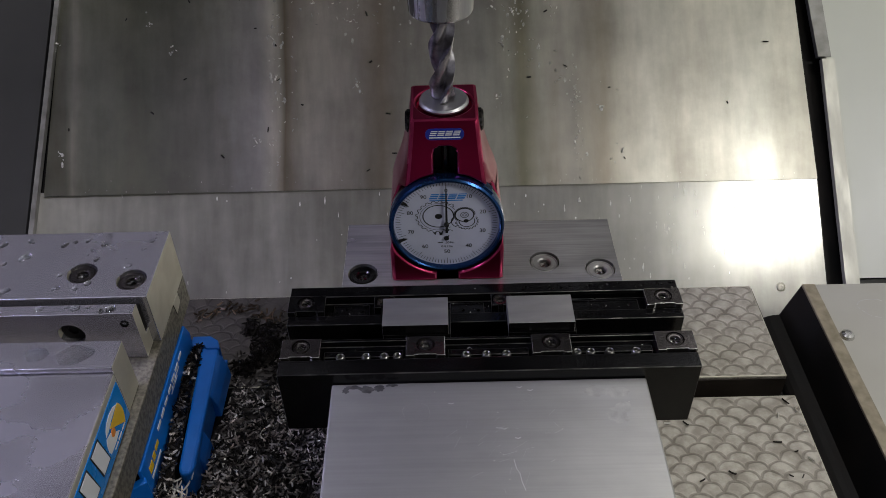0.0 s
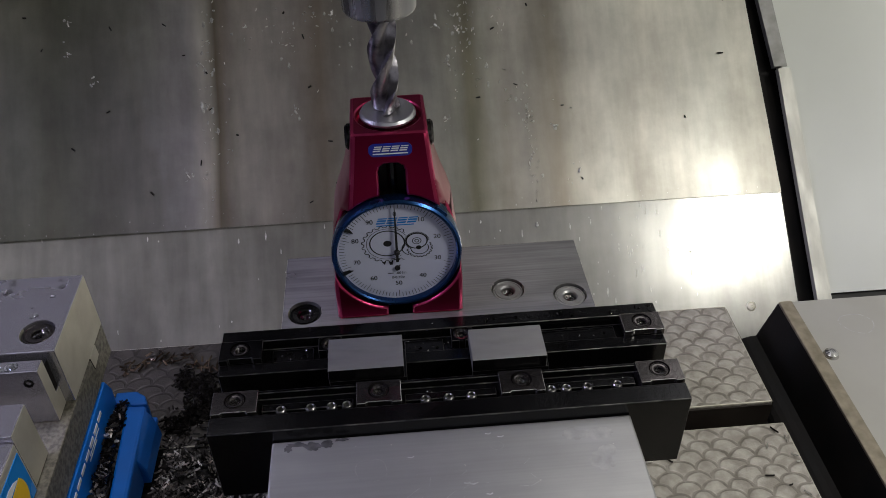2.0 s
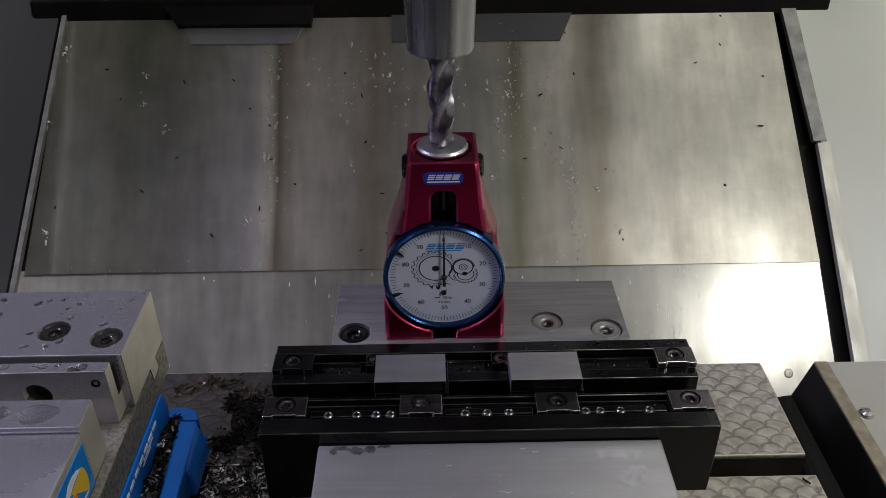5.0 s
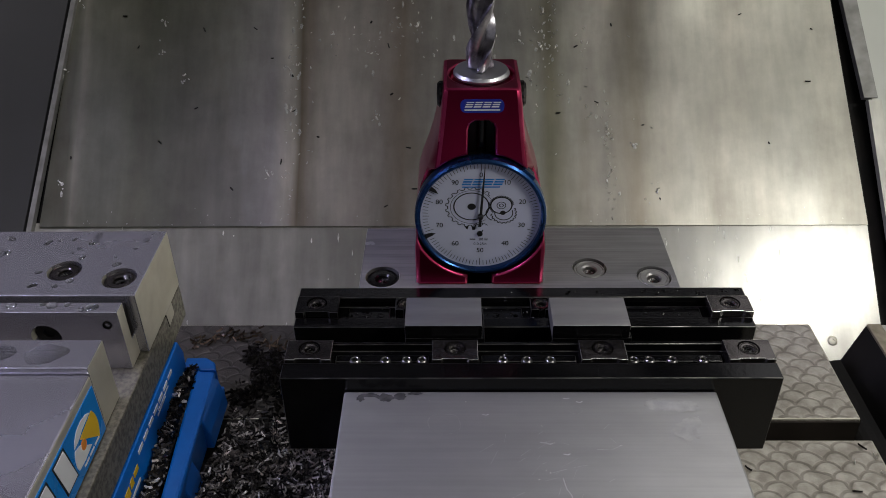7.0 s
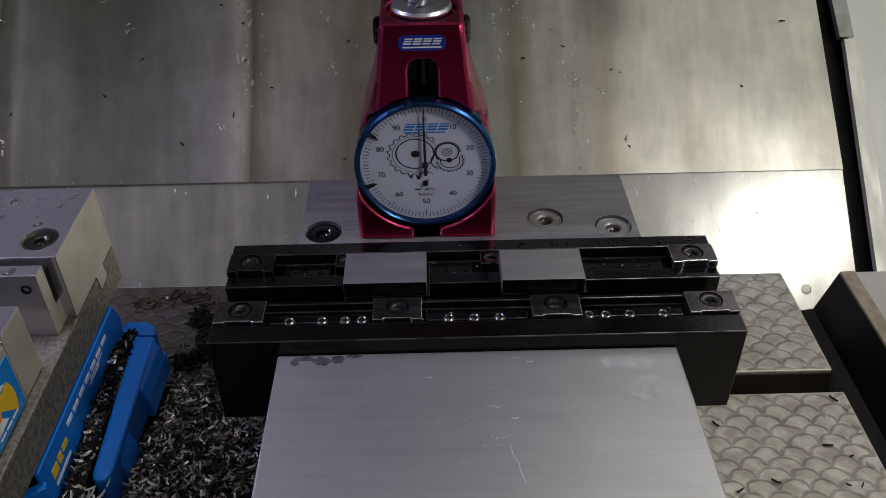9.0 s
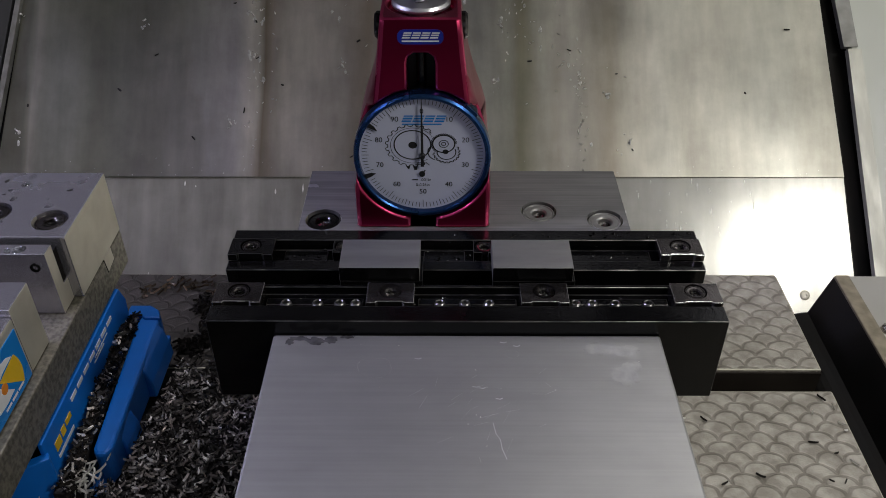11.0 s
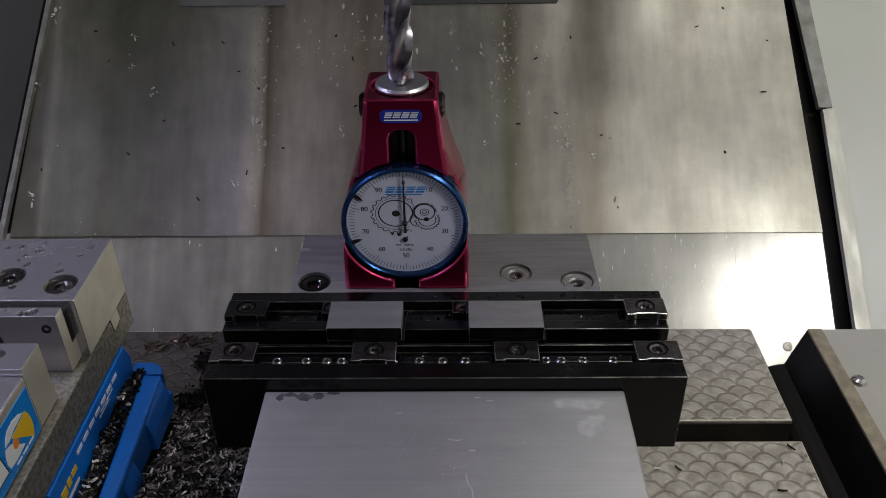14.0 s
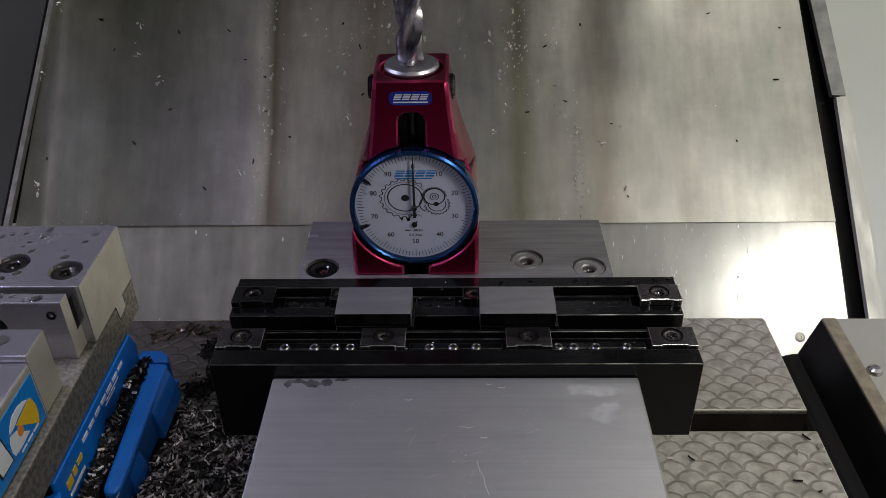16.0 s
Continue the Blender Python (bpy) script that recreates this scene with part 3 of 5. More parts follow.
part("screw", lathe([(0.0, 0.0035), (0.0022, 0.0034), (0.0042, 0.0022), (0.005, 0.0)], (0.2555, 0.0595, -0.005)), CHROME, cover, "bright button-head screw", True)


# ---------- vises ----------
def cap_screw(parent, x, y, z, r, mat, name="screw", label="", sunk=0.0010, socket=0.42):
    """A socket-head screw set in its counterbore."""
    s = part(name, lathe([(r * socket, -0.0035), (r * socket, -0.0007), (r * (socket + 0.1), -0.0001), (r * 0.80, 0.0), (r * 0.83, -0.0004), (r * 0.87, -0.0004), (r * 0.90, 0.0), (r * 0.96, 0.0), (r, -0.0005), (r, -0.006)],
                         (x, y, z - sunk), (0, 0, 1), 28), mat, parent, label, True)
    part("socket", lathe([(r * socket * 1.02, -0.0036), (r * socket * 1.02, -0.0022), (r * socket * 0.55, -0.0026), (0.0, -0.0014)], (x, y, z - sunk), (0, 0, 1), 6), OXIDE if mat is GUNMETAL and r > 0.006 else GUNMETAL, s)
    return s


def counterbore(x, y, z, r, depth=0.007):
    return lathe([(r, -depth), (r, 0.004)], (x, y, z), (0, 0, 1), 32)


def vise(cx, label, fixed_front, top, mov_back, mov_top, jaw_inset, screws, heads, STEEL=STEEL):
    v = thing("machine_vise", cx, 0, 0, label, "vise", "vises")
    w = 0.0762
    part("bed", box(cx - w, cx + w, -0.30, 0.0495, 0.0545, 0.0752, 0.0008), BED, v)
    part("base", box(cx - 0.055, cx + 0.055, -0.30, 0.045, 0.0, 0.0545, 0.002), DARK, v)
    fj = part("fixed_jaw", box(cx - w, cx + w, fixed_front, 0.0495, 0.0757, top, 0.0006), (STEEL, STEEL_SIDE), v)
    for sx, sy in screws:
        cut(fj, counterbore(cx + sx, sy, top, 0.0083))
    for p in fj.data.polygons:
        p.material_index = 1 if abs(p.normal.x) > 0.9 else 0
    for (sx, sy), head in zip(screws, heads):
        cap_screw(fj, cx + sx, sy, top, 0.0076, head)
    mj = part("movable_jaw", box(cx - w + jaw_inset, cx + w - jaw_inset, -0.30, mov_back, 0.0757, mov_top, 0.0010), (STEEL, STEEL_SIDE), v)
    for p in mj.data.polygons:
        p.material_index = 1 if abs(p.normal.x) > 0.9 else 0
    return v, fj, mj


main_vise, main_fixed, main_movable = vise(0.0, "ground steel machine vise holding two black jaw carriers", -0.0083, 0.1125, -0.0697, 0.1105, 0.0,
                                           [(0.0353, 0.0133), (0.0654, 0.0064), (-0.0653, 0.0064), (-0.0353, 0.0133)], (STEEL_DARK, STEEL_DARK, OXIDE, OXIDE), JAW_WET)
main_movable.data.materials[0] = JAW
LX = -0.2582
left_vise, left_fixed, left_movable = vise(LX, "wet steel machine vise with a blue label on its movable jaw", -0.0060, 0.1110, -0.0562, 0.1072, 0.0045,
                                           [(0.0353, 0.0140), (0.0645, 0.0078), (-0.0653, 0.0064), (-0.0353, 0.0133)], (GUNMETAL,) * 4, STEEL_WET)
# jaw plates of the left vise: a slot opens behind the fixed one
plate = part("jaw_plate", prism([(-0.0182, 0.0757), (-0.0060, 0.0757), (-0.0060, 0.0880), (-0.0106, 0.0880), (-0.0106, 0.1105), (-0.0182, 0.1105)], 0,
                                LX - 0.0716, LX + 0.0716, bevel=0.0004), (STEEL_WET, STEEL_SIDE), left_vise)
cut(plate, lathe([(0.0072, -0.004), (0.0072, 0.012)], (LX + 0.035, -0.0170, 0.0955), (0, -1, 0), 32))
for p in plate.data.polygons:
    p.material_index = 1 if abs(p.normal.x) > 0.9 else 0
# screw head black to stand in for the darkness of its counterbore
part("plate_screw", lathe([(0.003, 0.0), (0.003, 0.001), (0.0066, 0.0012), (0.0066, -0.001)], (LX + 0.035, -0.0138, 0.0955), (0, -1, 0)), RUBBER, plate, "", True)
part("set_screw", lathe([(0.0012, -0.001), (0.0012, 0.0004), (0.0022, 0.0006), (0.0024, -0.001)], (LX + 0.0655, -0.0182, 0.1030), (0, -1, 0), 16), OXIDE, plate)
mplate = part("jaw_plate", box(LX - 0.0714, LX + 0.0714, -0.0560, -0.0372, 0.0757, 0.1105, 0.0006), (STEEL_WET, STEEL_SIDE), left_vise)
for p in mplate.data.polygons:
    p.material_index = 1 if abs(p.normal.x) > 0.9 else 0
# no real shim: black filler that makes the open slot look dark
part("slot_black", box(LX - 0.0712, LX + 0.0710, -0.0104, -0.0062, 0.0882, 0.1060), RUBBER, left_vise, "black filler in place of the dark gap behind the jaw plate")

# the fixed jaw's key in the bed, its joint dark with oil
kx = LX + 0.0762
key = part("key_joint", prism([(0.0222, 0.0754), (0.0237, 0.0666), (0.0339, 0.0679), (0.0332, 0.0754)], 0, kx - 0.004, kx + 0.00015), RUBBER, left_vise, "dark oily joint line")
part("jaw_key", prism([(0.0228, 0.0760), (0.0242, 0.0672), (0.0333, 0.0685), (0.0327, 0.0760)], 0, kx - 0.004, kx + 0.0003), STEEL_SIDE, key)

# the blue label: a ring in white and yellow beside slanted white bars
lx = LX + 0.0762 - 0.0045
lab = part("label", box(lx - 0.0002, lx + 0.0004, -0.25, -0.0582, 0.0765, 0.1026), LABEL_BLUE, left_movable, "glossy blue printed label")


def fan(cy, cz, r0, r1, a0, a1, n=14):
    pts = [(cy + r1 * math.cos(radians(a0 + (a1 - a0) * i / n)), cz + r1 * math.sin(radians(a0 + (a1 - a0) * i / n))) for i in range(n + 1)]
    if r0 <= 0:
        return pts + [(cy, cz)]
    return pts + [(cy + r0 * math.cos(radians(a1 + (a0 - a1) * i / n)), cz + r0 * math.sin(radians(a1 + (a0 - a1) * i / n))) for i in range(n + 1)]


def on_label(name, pts, mat, lift=0.0006):
    part(name, prism(pts, 0, lx + 0.0003, lx + lift), mat, lab)


# a disc split along a slant: yellow sector, white crescent beside it, white fan below
on_label("yellow_sector", [(-0.0798, 0.0926), *fan(-0.0765, 0.0868, 0.0, 0.0138, 35, -33)[:-1], ], LABEL_YELLOW)
on_label("white_crescent", [(-0.0668, 0.0953), (-0.0700, 0.0975), (-0.0752, 0.0986), (-0.0802, 0.0981), (-0.0836, 0.0958), (-0.0853, 0.0930), (-0.0812, 0.0930), (-0.0760, 0.0945)], LABEL_WHITE)
on_label("white_sector", [(-0.0858, 0.0920), (-0.0874, 0.0890), (-0.0880, 0.0850), (-0.0870, 0.0820), (-0.0800, 0.0815), (-0.0726, 0.0823), (-0.0760, 0.0856), (-0.0806, 0.0905)], LABEL_WHITE)
on_label("orange_dot", fan(-0.0783, 0.0882, 0, 0.0024, 0, 360, 20)[:-2], LABEL_ORANGE, 0.0008)
for k in range(4):
    y1 = -0.0895 - k * 0.017
    on_label("black_outline", [(y1 + 0.0010, 0.0815), (y1 - 0.0025, 0.1015), (y1 - 0.0140, 0.1015), (y1 - 0.0105, 0.0815)], BLACK, 0.0005)
    on_label("white_bar", [(y1, 0.0825), (y1 - 0.0035, 0.1005), (y1 - 0.0130, 0.1005), (y1 - 0.0095, 0.0825)], LABEL_WHITE, 0.0007)
for k in range(3):
    on_label("thin_white_bar", [(-0.0655 - k * 0.006, 0.0790), (-0.0655 - k * 0.006, 0.0800), (-0.0705 - k * 0.006, 0.0800), (-0.0705 - k * 0.006, 0.0790)], LABEL_WHITE)


# ---------- the black jaw carriers and the work blocks ----------
def clamp(parent, x0, x1, y0, y1, z0, z1, sx, sy, mat, notch=-1):
    c = part("clamp", prism([(x0, y0), (x0 + 0.004, y0), (x0 + 0.0045, y0 + 0.0007 * -notch), (x1 - 0.0045, y0 + 0.0007 * -notch), (x1 - 0.004, y0), (x1, y0), (x1, y1), (x0, y1)],
                            2, z0, z1, bevel=0.0003), mat, parent)
    cut(c, lathe([(0.0046, -0.005), (0.0046, 0.004)], (sx, sy, z1), (0, 0, 1), 28))
    cap_screw(c, sx, sy, z1, 0.0041, GUNMETAL, sunk=0.0004, socket=0.5)
    return c


front = thing("jaw_carrier", 0, -0.057, 0.0752, "black oxide jaw carrier with four clamps and small screws", "vise jaw", "jaw carriers")
part("carrier", prism([(-0.0693, 0.0755), (-0.0455, 0.0755), (-0.0455, 0.1162), (-0.0473, 0.1162), (-0.0473, 0.1122), (-0.0600, 0.1122), (-0.0600, 0.1172), (-0.0693, 0.1172)],
                      0, -0.1022, 0.1024, bevel=0.0004), OXIDE, front)
for x in (-0.0922, -0.0306, 0.0316, 0.0929):
    clamp(front, x - 0.0097, x + 0.0097, -0.0590, -0.0464, 0.1123, 0.1180, x, -0.0518, GUNMETAL)
for x in (-0.0725, -0.0598, -0.0509, -0.0444, -0.0106, -0.0006, 0.0092, 0.0439, 0.0506, 0.0599, 0.0730):
    part("small_screw", lathe([(0.0, 0.0026), (0.0011, 0.0030), (0.0012, 0.0043), (0.0016, 0.0046), (0.0021, 0.0041), (0.0023, 0.0032), (0.0023, 0.0)], (x, -0.0572, 0.1122), (0, 0, 1), 18), SET_SCREW, front, "bright set screw", True)
for x0, x1 in ((-0.0823, -0.0405), (-0.0207, 0.0217), (0.0415, 0.0830)):
    part("liner", box(x0 + 0.0012, x1 - 0.0012, -0.0560, -0.0520, 0.1123, 0.1142, 0.0004), OXIDE, front)
rear = thing("jaw_carrier", 0, -0.021, 0.0752, "wet black oxide jaw carrier behind the work blocks", "vise jaw", "jaw carriers")
part("carrier", prism([(-0.0338, 0.0755), (-0.0085, 0.0755), (-0.0085, 0.1172), (-0.0160, 0.1172), (-0.0160, 0.1115), (-0.0272, 0.1115), (-0.0272, 0.1145), (-0.0338, 0.1145)],
                      0, -0.1022, 0.1024, bevel=0.0004), OXIDE, rear)
clamp(rear, -0.1022, -0.0828, -0.0277, -0.0157, 0.1146, 0.1180, -0.0930, -0.0212, OXIDE)
clamp(rear, 0.0838, 0.1026, -0.0277, -0.0157, 0.1146, 0.1180, 0.0933, -0.0212, GUNMETAL)
clamp(rear, -0.0575, -0.0470, -0.0245, -0.0162, 0.1117, 0.1170, -0.0523, -0.0200, OXIDE)
clamp(rear, 0.0036, 0.0140, -0.0245, -0.0162, 0.1117, 0.1170, 0.0086, -0.0200, OXIDE)
for x in (-0.0702, -0.0640, -0.0120):
    part("small_screw", lathe([(0.0008, 0.0002), (0.0008, 0.0012), (0.0016, 0.0014), (0.0019, 0.0)], (x, -0.0235, 0.1115), (0, 0, 1), 16), OXIDE, rear, "", True)
for x0, x1 in ((-0.0790, -0.0600), (-0.0180, 0.0000), (0.0460, 0.0810)):
    part("liner", box(x0, x1, -0.0262, -0.0182, 0.1116, 0.1128, 0.0004), OXIDE, rear)
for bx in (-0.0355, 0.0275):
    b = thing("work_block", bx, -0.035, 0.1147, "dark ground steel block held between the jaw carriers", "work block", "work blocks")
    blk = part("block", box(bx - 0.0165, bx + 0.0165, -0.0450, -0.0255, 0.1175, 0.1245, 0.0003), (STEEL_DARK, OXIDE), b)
    # front face in black oxide, standing in for the shade it lies in
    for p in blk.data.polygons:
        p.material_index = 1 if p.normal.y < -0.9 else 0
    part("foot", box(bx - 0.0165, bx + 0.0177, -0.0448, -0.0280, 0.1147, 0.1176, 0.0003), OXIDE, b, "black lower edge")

# ---------- the tool setting gauge ----------
GX = -0.0187
gauge = thing("tool_setting_gauge", GX, 0.027, 0.1125, "red anodised tool setting gauge with a round white dial", "gauge")


def gauge_body():
    rows = [  # height, half width in front, half width behind, front, back
        (0.0000, 0.0296, 0.0296, 0.0006, 0.0540), (0.0006, 0.0302, 0.0302, 0.0000, 0.0546), (0.0200, 0.0302, 0.0302, 0.0004, 0.0540), (0.0300, 0.0285, 0.0300, 0.0022, 0.0530),
        (0.0400, 0.0245, 0.0290, 0.0045, 0.0515), (0.0480, 0.0226, 0.0268, 0.0054, 0.0505), (0.0560, 0.0211, 0.0240, 0.0063, 0.0495), (0.0640, 0.0200, 0.0217, 0.0072, 0.0485),
        (0.0720, 0.0190, 0.0199, 0.0080, 0.0475), (0.0800, 0.0181, 0.0185, 0.0089, 0.0465), (0.0880, 0.0173, 0.0174, 0.0097, 0.0456), (0.0945, 0.0167, 0.0167, 0.0104, 0.0448),
        (0.0953, 0.0160, 0.0160, 0.0111, 0.0441)]
    bm = bmesh.new()
    rings = []
    for h, wf, wr, y0, y1 in rows:
        e = 0.0012
        pts = [(-wf + e, y0), (wf - e, y0), (wf, y0 + e), (wr, y0 + 0.009), (wr, y1 - e), (wr - e, y1), (-wr + e, y1), (-wr, y1 - e), (-wr, y0 + 0.009), (-wf, y0 + e)]
        rings.append([bm.verts.new((GX + x, y, 0.1125 + h)) for x, y in pts])
    for a, b in zip(rings, rings[1:]):
        for i in range(10):
            bm.faces.new((a[i], a[(i + 1) % 10], b[(i + 1) % 10], b[i]))
    bm.faces.new(rings[0]), bm.faces.new(rings[-1])
    return bm


LEAN_BACK = 6.3
DIAL_LEAN = 2.6
DIAL = Vector((GX, 0.0058, 0.1477))
FACE = Matrix.Translation(DIAL) @ pose(0, 0, 0, 90 - DIAL_LEAN, 0, 0)  # x right, y up along the face, z out of it
OUT = FACE.to_3x3() @ Vector((0, 0, 1))
body = part("body", gauge_body(), RED, gauge)
cut(body, lathe([(0.0308, -0.0075), (0.0308, 0.03)], DIAL, OUT, 64),
    prism([(GX - 0.0060, 0.150), (GX + 0.0060, 0.150), (GX + 0.0060, 0.1895), (GX + 0.0052, 0.1920), (GX + 0.0030, 0.1936), (GX - 0.0030, 0.1936), (GX - 0.0052, 0.1920), (GX - 0.0060, 0.1895)],
          1, -0.01, 0.026),
    box(GX - 0.0058, GX + 0.0058, -0.01, 0.035, 0.10, 0.122),
    lathe([(0.0142, -0.004), (0.0142, 0.01)], (GX, 0.0277, 0.2078), (0, 0, 1), 48))
for p in body.data.polygons:
    p.use_smooth = True
body.data.set_sharp_from_angle(angle=radians(30))
edge = body.modifiers.new("soft_edges", "BEVEL")
edge.use_clamp_overlap = False
body.data.materials.append(RED_EDGE)
edge.material = 1
edge.width, edge.segments, edge.limit_method, edge.angle_limit = 0.0009, 2, "ANGLE", radians(38)
# black block fills the hollow to stand in for its darkness
part("inner_block", box(GX - 0.0150, GX + 0.0150, 0.018, 0.046, 0.1130, 0.1900), BLACK, gauge, "black block in place of the dark inside of the gauge")
part("stem", lathe([(0.0022, 0), (0.0022, 0.030)], (GX, 0.0145, 0.170), (0, 0, 1), 16), OXIDE, gauge, "", True)
for sx in (-1, 1):
    part("side_button", lathe([(0.0058, -0.002), (0.0058, 0.0016), (0.0048, 0.0026), (0.0, 0.0029)], (GX + sx * 0.0168, 0.0232, 0.2000), (sx, 0, 0), 28), OXIDE if sx < 0 else GUNMETAL, gauge, "black side button" if sx < 0 else "grey steel side button", True)
part("anvil", lathe([(0.006, -0.008), (0.006, -0.001), (0.0118, -0.001), (0.0124, -0.0004), (0.0124, 0.0004), (0.0117, 0.0016), (0.0113, 0.0018), (0.0, 0.0018)], (GX, 0.0277, 0.2081), (0, 0, 1), 48), ANVIL, gauge, "round polished steel anvil", True)


def on_face(name, bm, mat, parent, label="", smooth=False):
    bmesh.ops.transform(bm, matrix=FACE, verts=bm.verts)
    return part(name, bm, mat, parent, label, smooth)


case = on_face("dial_case", lathe([(0.0290, -0.0070), (0.0296, -0.0068), (0.0296, -0.0002), (0.0, -0.0002)], (0, 0, 0), seg=64), OXIDE, gauge, "black dial case", True)
bezel = on_face("bezel", lathe([(0.0276, 0.0002), (0.0276, 0.0030), (0.0282, 0.0036), (0.0290, 0.0037), (0.0299, 0.0028), (0.0302, 0.0012), (0.0302, -0.0022), (0.0292, -0.0030), (0.0276, 0.0002)], (0, 0, 0), seg=72),
                BEZEL, gauge, "blue anodised bezel", True)
face = on_face("dial_face", lathe([(0.0276, 0.0), (0.0276, 0.0003), (0.0, 0.0003)], (0, 0, 0), seg=64), WHITE, gauge, "white printed dial face")
a = radians(44)
clip = bmesh.new()
box(-0.0034, 0.0034, 0.0288, 0.0312, -0.004, 0.0026, 0.0006, clip)
bmesh.ops.rotate(clip, verts=clip.verts, cent=(0, 0, 0), matrix=Matrix.Rotation(-a, 3, "Z"))
on_face("bezel_clamp", clip, BEZEL, gauge, "blue bezel clamp")


def stroke(bm, pts, width, z=0.0004, close=False):
    """A flat line of that width through the points, a hair above the face."""
    p = [Vector(q) for q in pts]
    n = len(p)
    sides = []
    for i in range(n):
        before, after = (p[(i - 1) % n], p[(i + 1) % n]) if close else (p[max(i - 1, 0)], p[min(i + 1, n - 1)])
        d = (after - before).normalized()
        s = Vector((-d.y, d.x)) * width / 2
        sides.append((bm.verts.new((*(p[i] + s), z)), bm.verts.new((*(p[i] - s), z))))
    for i in range(n if close else n - 1):
        a0, b0 = sides[i]
        a1, b1 = sides[(i + 1) % n]
        bm.faces.new((a0, b0, b1, a1))


def arc(cx, cy, r, a0=0, a1=360, n=40):
    return [(cx + r * math.cos(radians(a0 + (a1 - a0) * i / n)), cy + r * math.sin(radians(a0 + (a1 - a0) * i / n))) for i in range(n + 1)]


def gear(cx, cy, r, tooth, teeth, a0, a1):
    pts, step = [], (a1 - a0) / teeth
    for i in range(teeth):
        for f, rr in ((0.0, r), (0.3, r), (0.45, r + tooth), (0.75, r + tooth), (0.9, r)):
            t = radians(a0 + (i + f) * step)
            pts.append((cx + rr * math.cos(t), cy + rr * math.sin(t)))
    return pts


ticks = bmesh.new()
for i in range(100):
    t = radians(90 - 3.6 * i)
    r0 = 0.0228 if i % 10 == 0 else 0.0236 if i % 5 == 0 else 0.0242
    stroke(ticks, [(r0 * math.cos(t), r0 * math.sin(t)), (0.0266 * math.cos(t), 0.0266 * math.sin(t))], 0.00026)
on_face("scale_ring", ticks, BLACK, face)


def lettering(text, size, x, y, mat, parent, name="numeral"):
    curve = bpy.data.curves.new("letters", "FONT")
    curve.body, curve.size, curve.align_x, curve.align_y = text, size, "CENTER", "CENTER"
    ob = bpy.data.objects.new("letters", curve)
    scene.collection.objects.link(ob)
    data = bpy.data.meshes.new_from_object(ob.evaluated_get(bpy.context.evaluated_depsgraph_get()))
    bpy.data.objects.remove(ob)
    bm = bmesh.new()
    bm.from_mesh(data)
    bpy.data.meshes.remove(data)
    bmesh.ops.translate(bm, verts=bm.verts, vec=(x, y, 0.00045))
    return on_face(name, bm, mat, parent)


for i in range(10):
    t = radians(90 - 36 * i)
    lettering(str(10 * i), 0.0034, 0.0198 * math.cos(t), 0.0012 + 0.0197 * math.sin(t), BLACK, face)
lettering(".001in", 0.0020, 0.0014, -0.0124, BLACK, face, "lettering")
lettering("0-0.25in", 0.0019, 0.0, -0.0150, BLACK, face, "lettering")
drawing = bmesh.new()
stroke(drawing, gear(-0.0042, 0.0045, 0.0108, 0.0010, 15, 40, 300), 0.00043)
stroke(drawing, arc(-0.0042, 0.0050, 0.0080)[:-1], 0.00057, close=True)
stroke(drawing, arc(-0.0040, 0.0046, 0.0098, 30, 310), 0.00022)
stroke(drawing, arc(0.0094, 0.0056, 0.0048)[:-1], 0.00057, close=True)
stroke(drawing, gear(0.0094, 0.0056, 0.0052, 0.0005, 24, 0, 230), 0.00030)
stroke(drawing, arc(0.0094, 0.0056, 0.0020)[:-1], 0.00035, close=True)
stroke(drawing, arc(0.0094, 0.0056, 0.0009)[:-1], 0.00035, close=True)
stroke(drawing, gear(0.0106, 0.0008, 0.0054, 0.0006, 12, 180, 395), 0.00043)
stroke(drawing, arc(0.0106, 0.0010, 0.0041, 165, 385), 0.00043)
stroke(drawing, arc(0.0070, 0.0010, 0.0045, 120, 250), 0.00043)
stroke(drawing, arc(0.0, -0.0088, 0.0040, 35, 145, 10), 0.00022)
for q in (45, 65, 90, 115, 135):
    stroke(drawing, [(0.0034 * math.cos(radians(q)), -0.0088 + 0.0034 * math.sin(radians(q))), (0.0044 * math.cos(radians(q)), -0.0088 + 0.0044 * math.sin(radians(q)))], 0.00022)
stroke(drawing, [(-0.0048, -0.0124), (-0.0022, -0.0124)], 0.0005)
for cx, cy, r in ((-0.0041, 0.0049, 0.0019), (0.0102, 0.0012, 0.0013)):
    drawing.faces.new([drawing.verts.new((x, y, 0.0004)) for x, y in arc(cx, cy, r)[:-1]])
bmesh.ops.transform(drawing, matrix=Matrix.Translation((0, 0.0045, 0)) @ Matrix.Diagonal((1, 0.87, 1, 1)) @ Matrix.Translation((0, -0.0045, 0)), verts=[v for v in drawing.verts if v.co.y > -0.0072])
on_face("gear_drawing", drawing, BLACK, face)
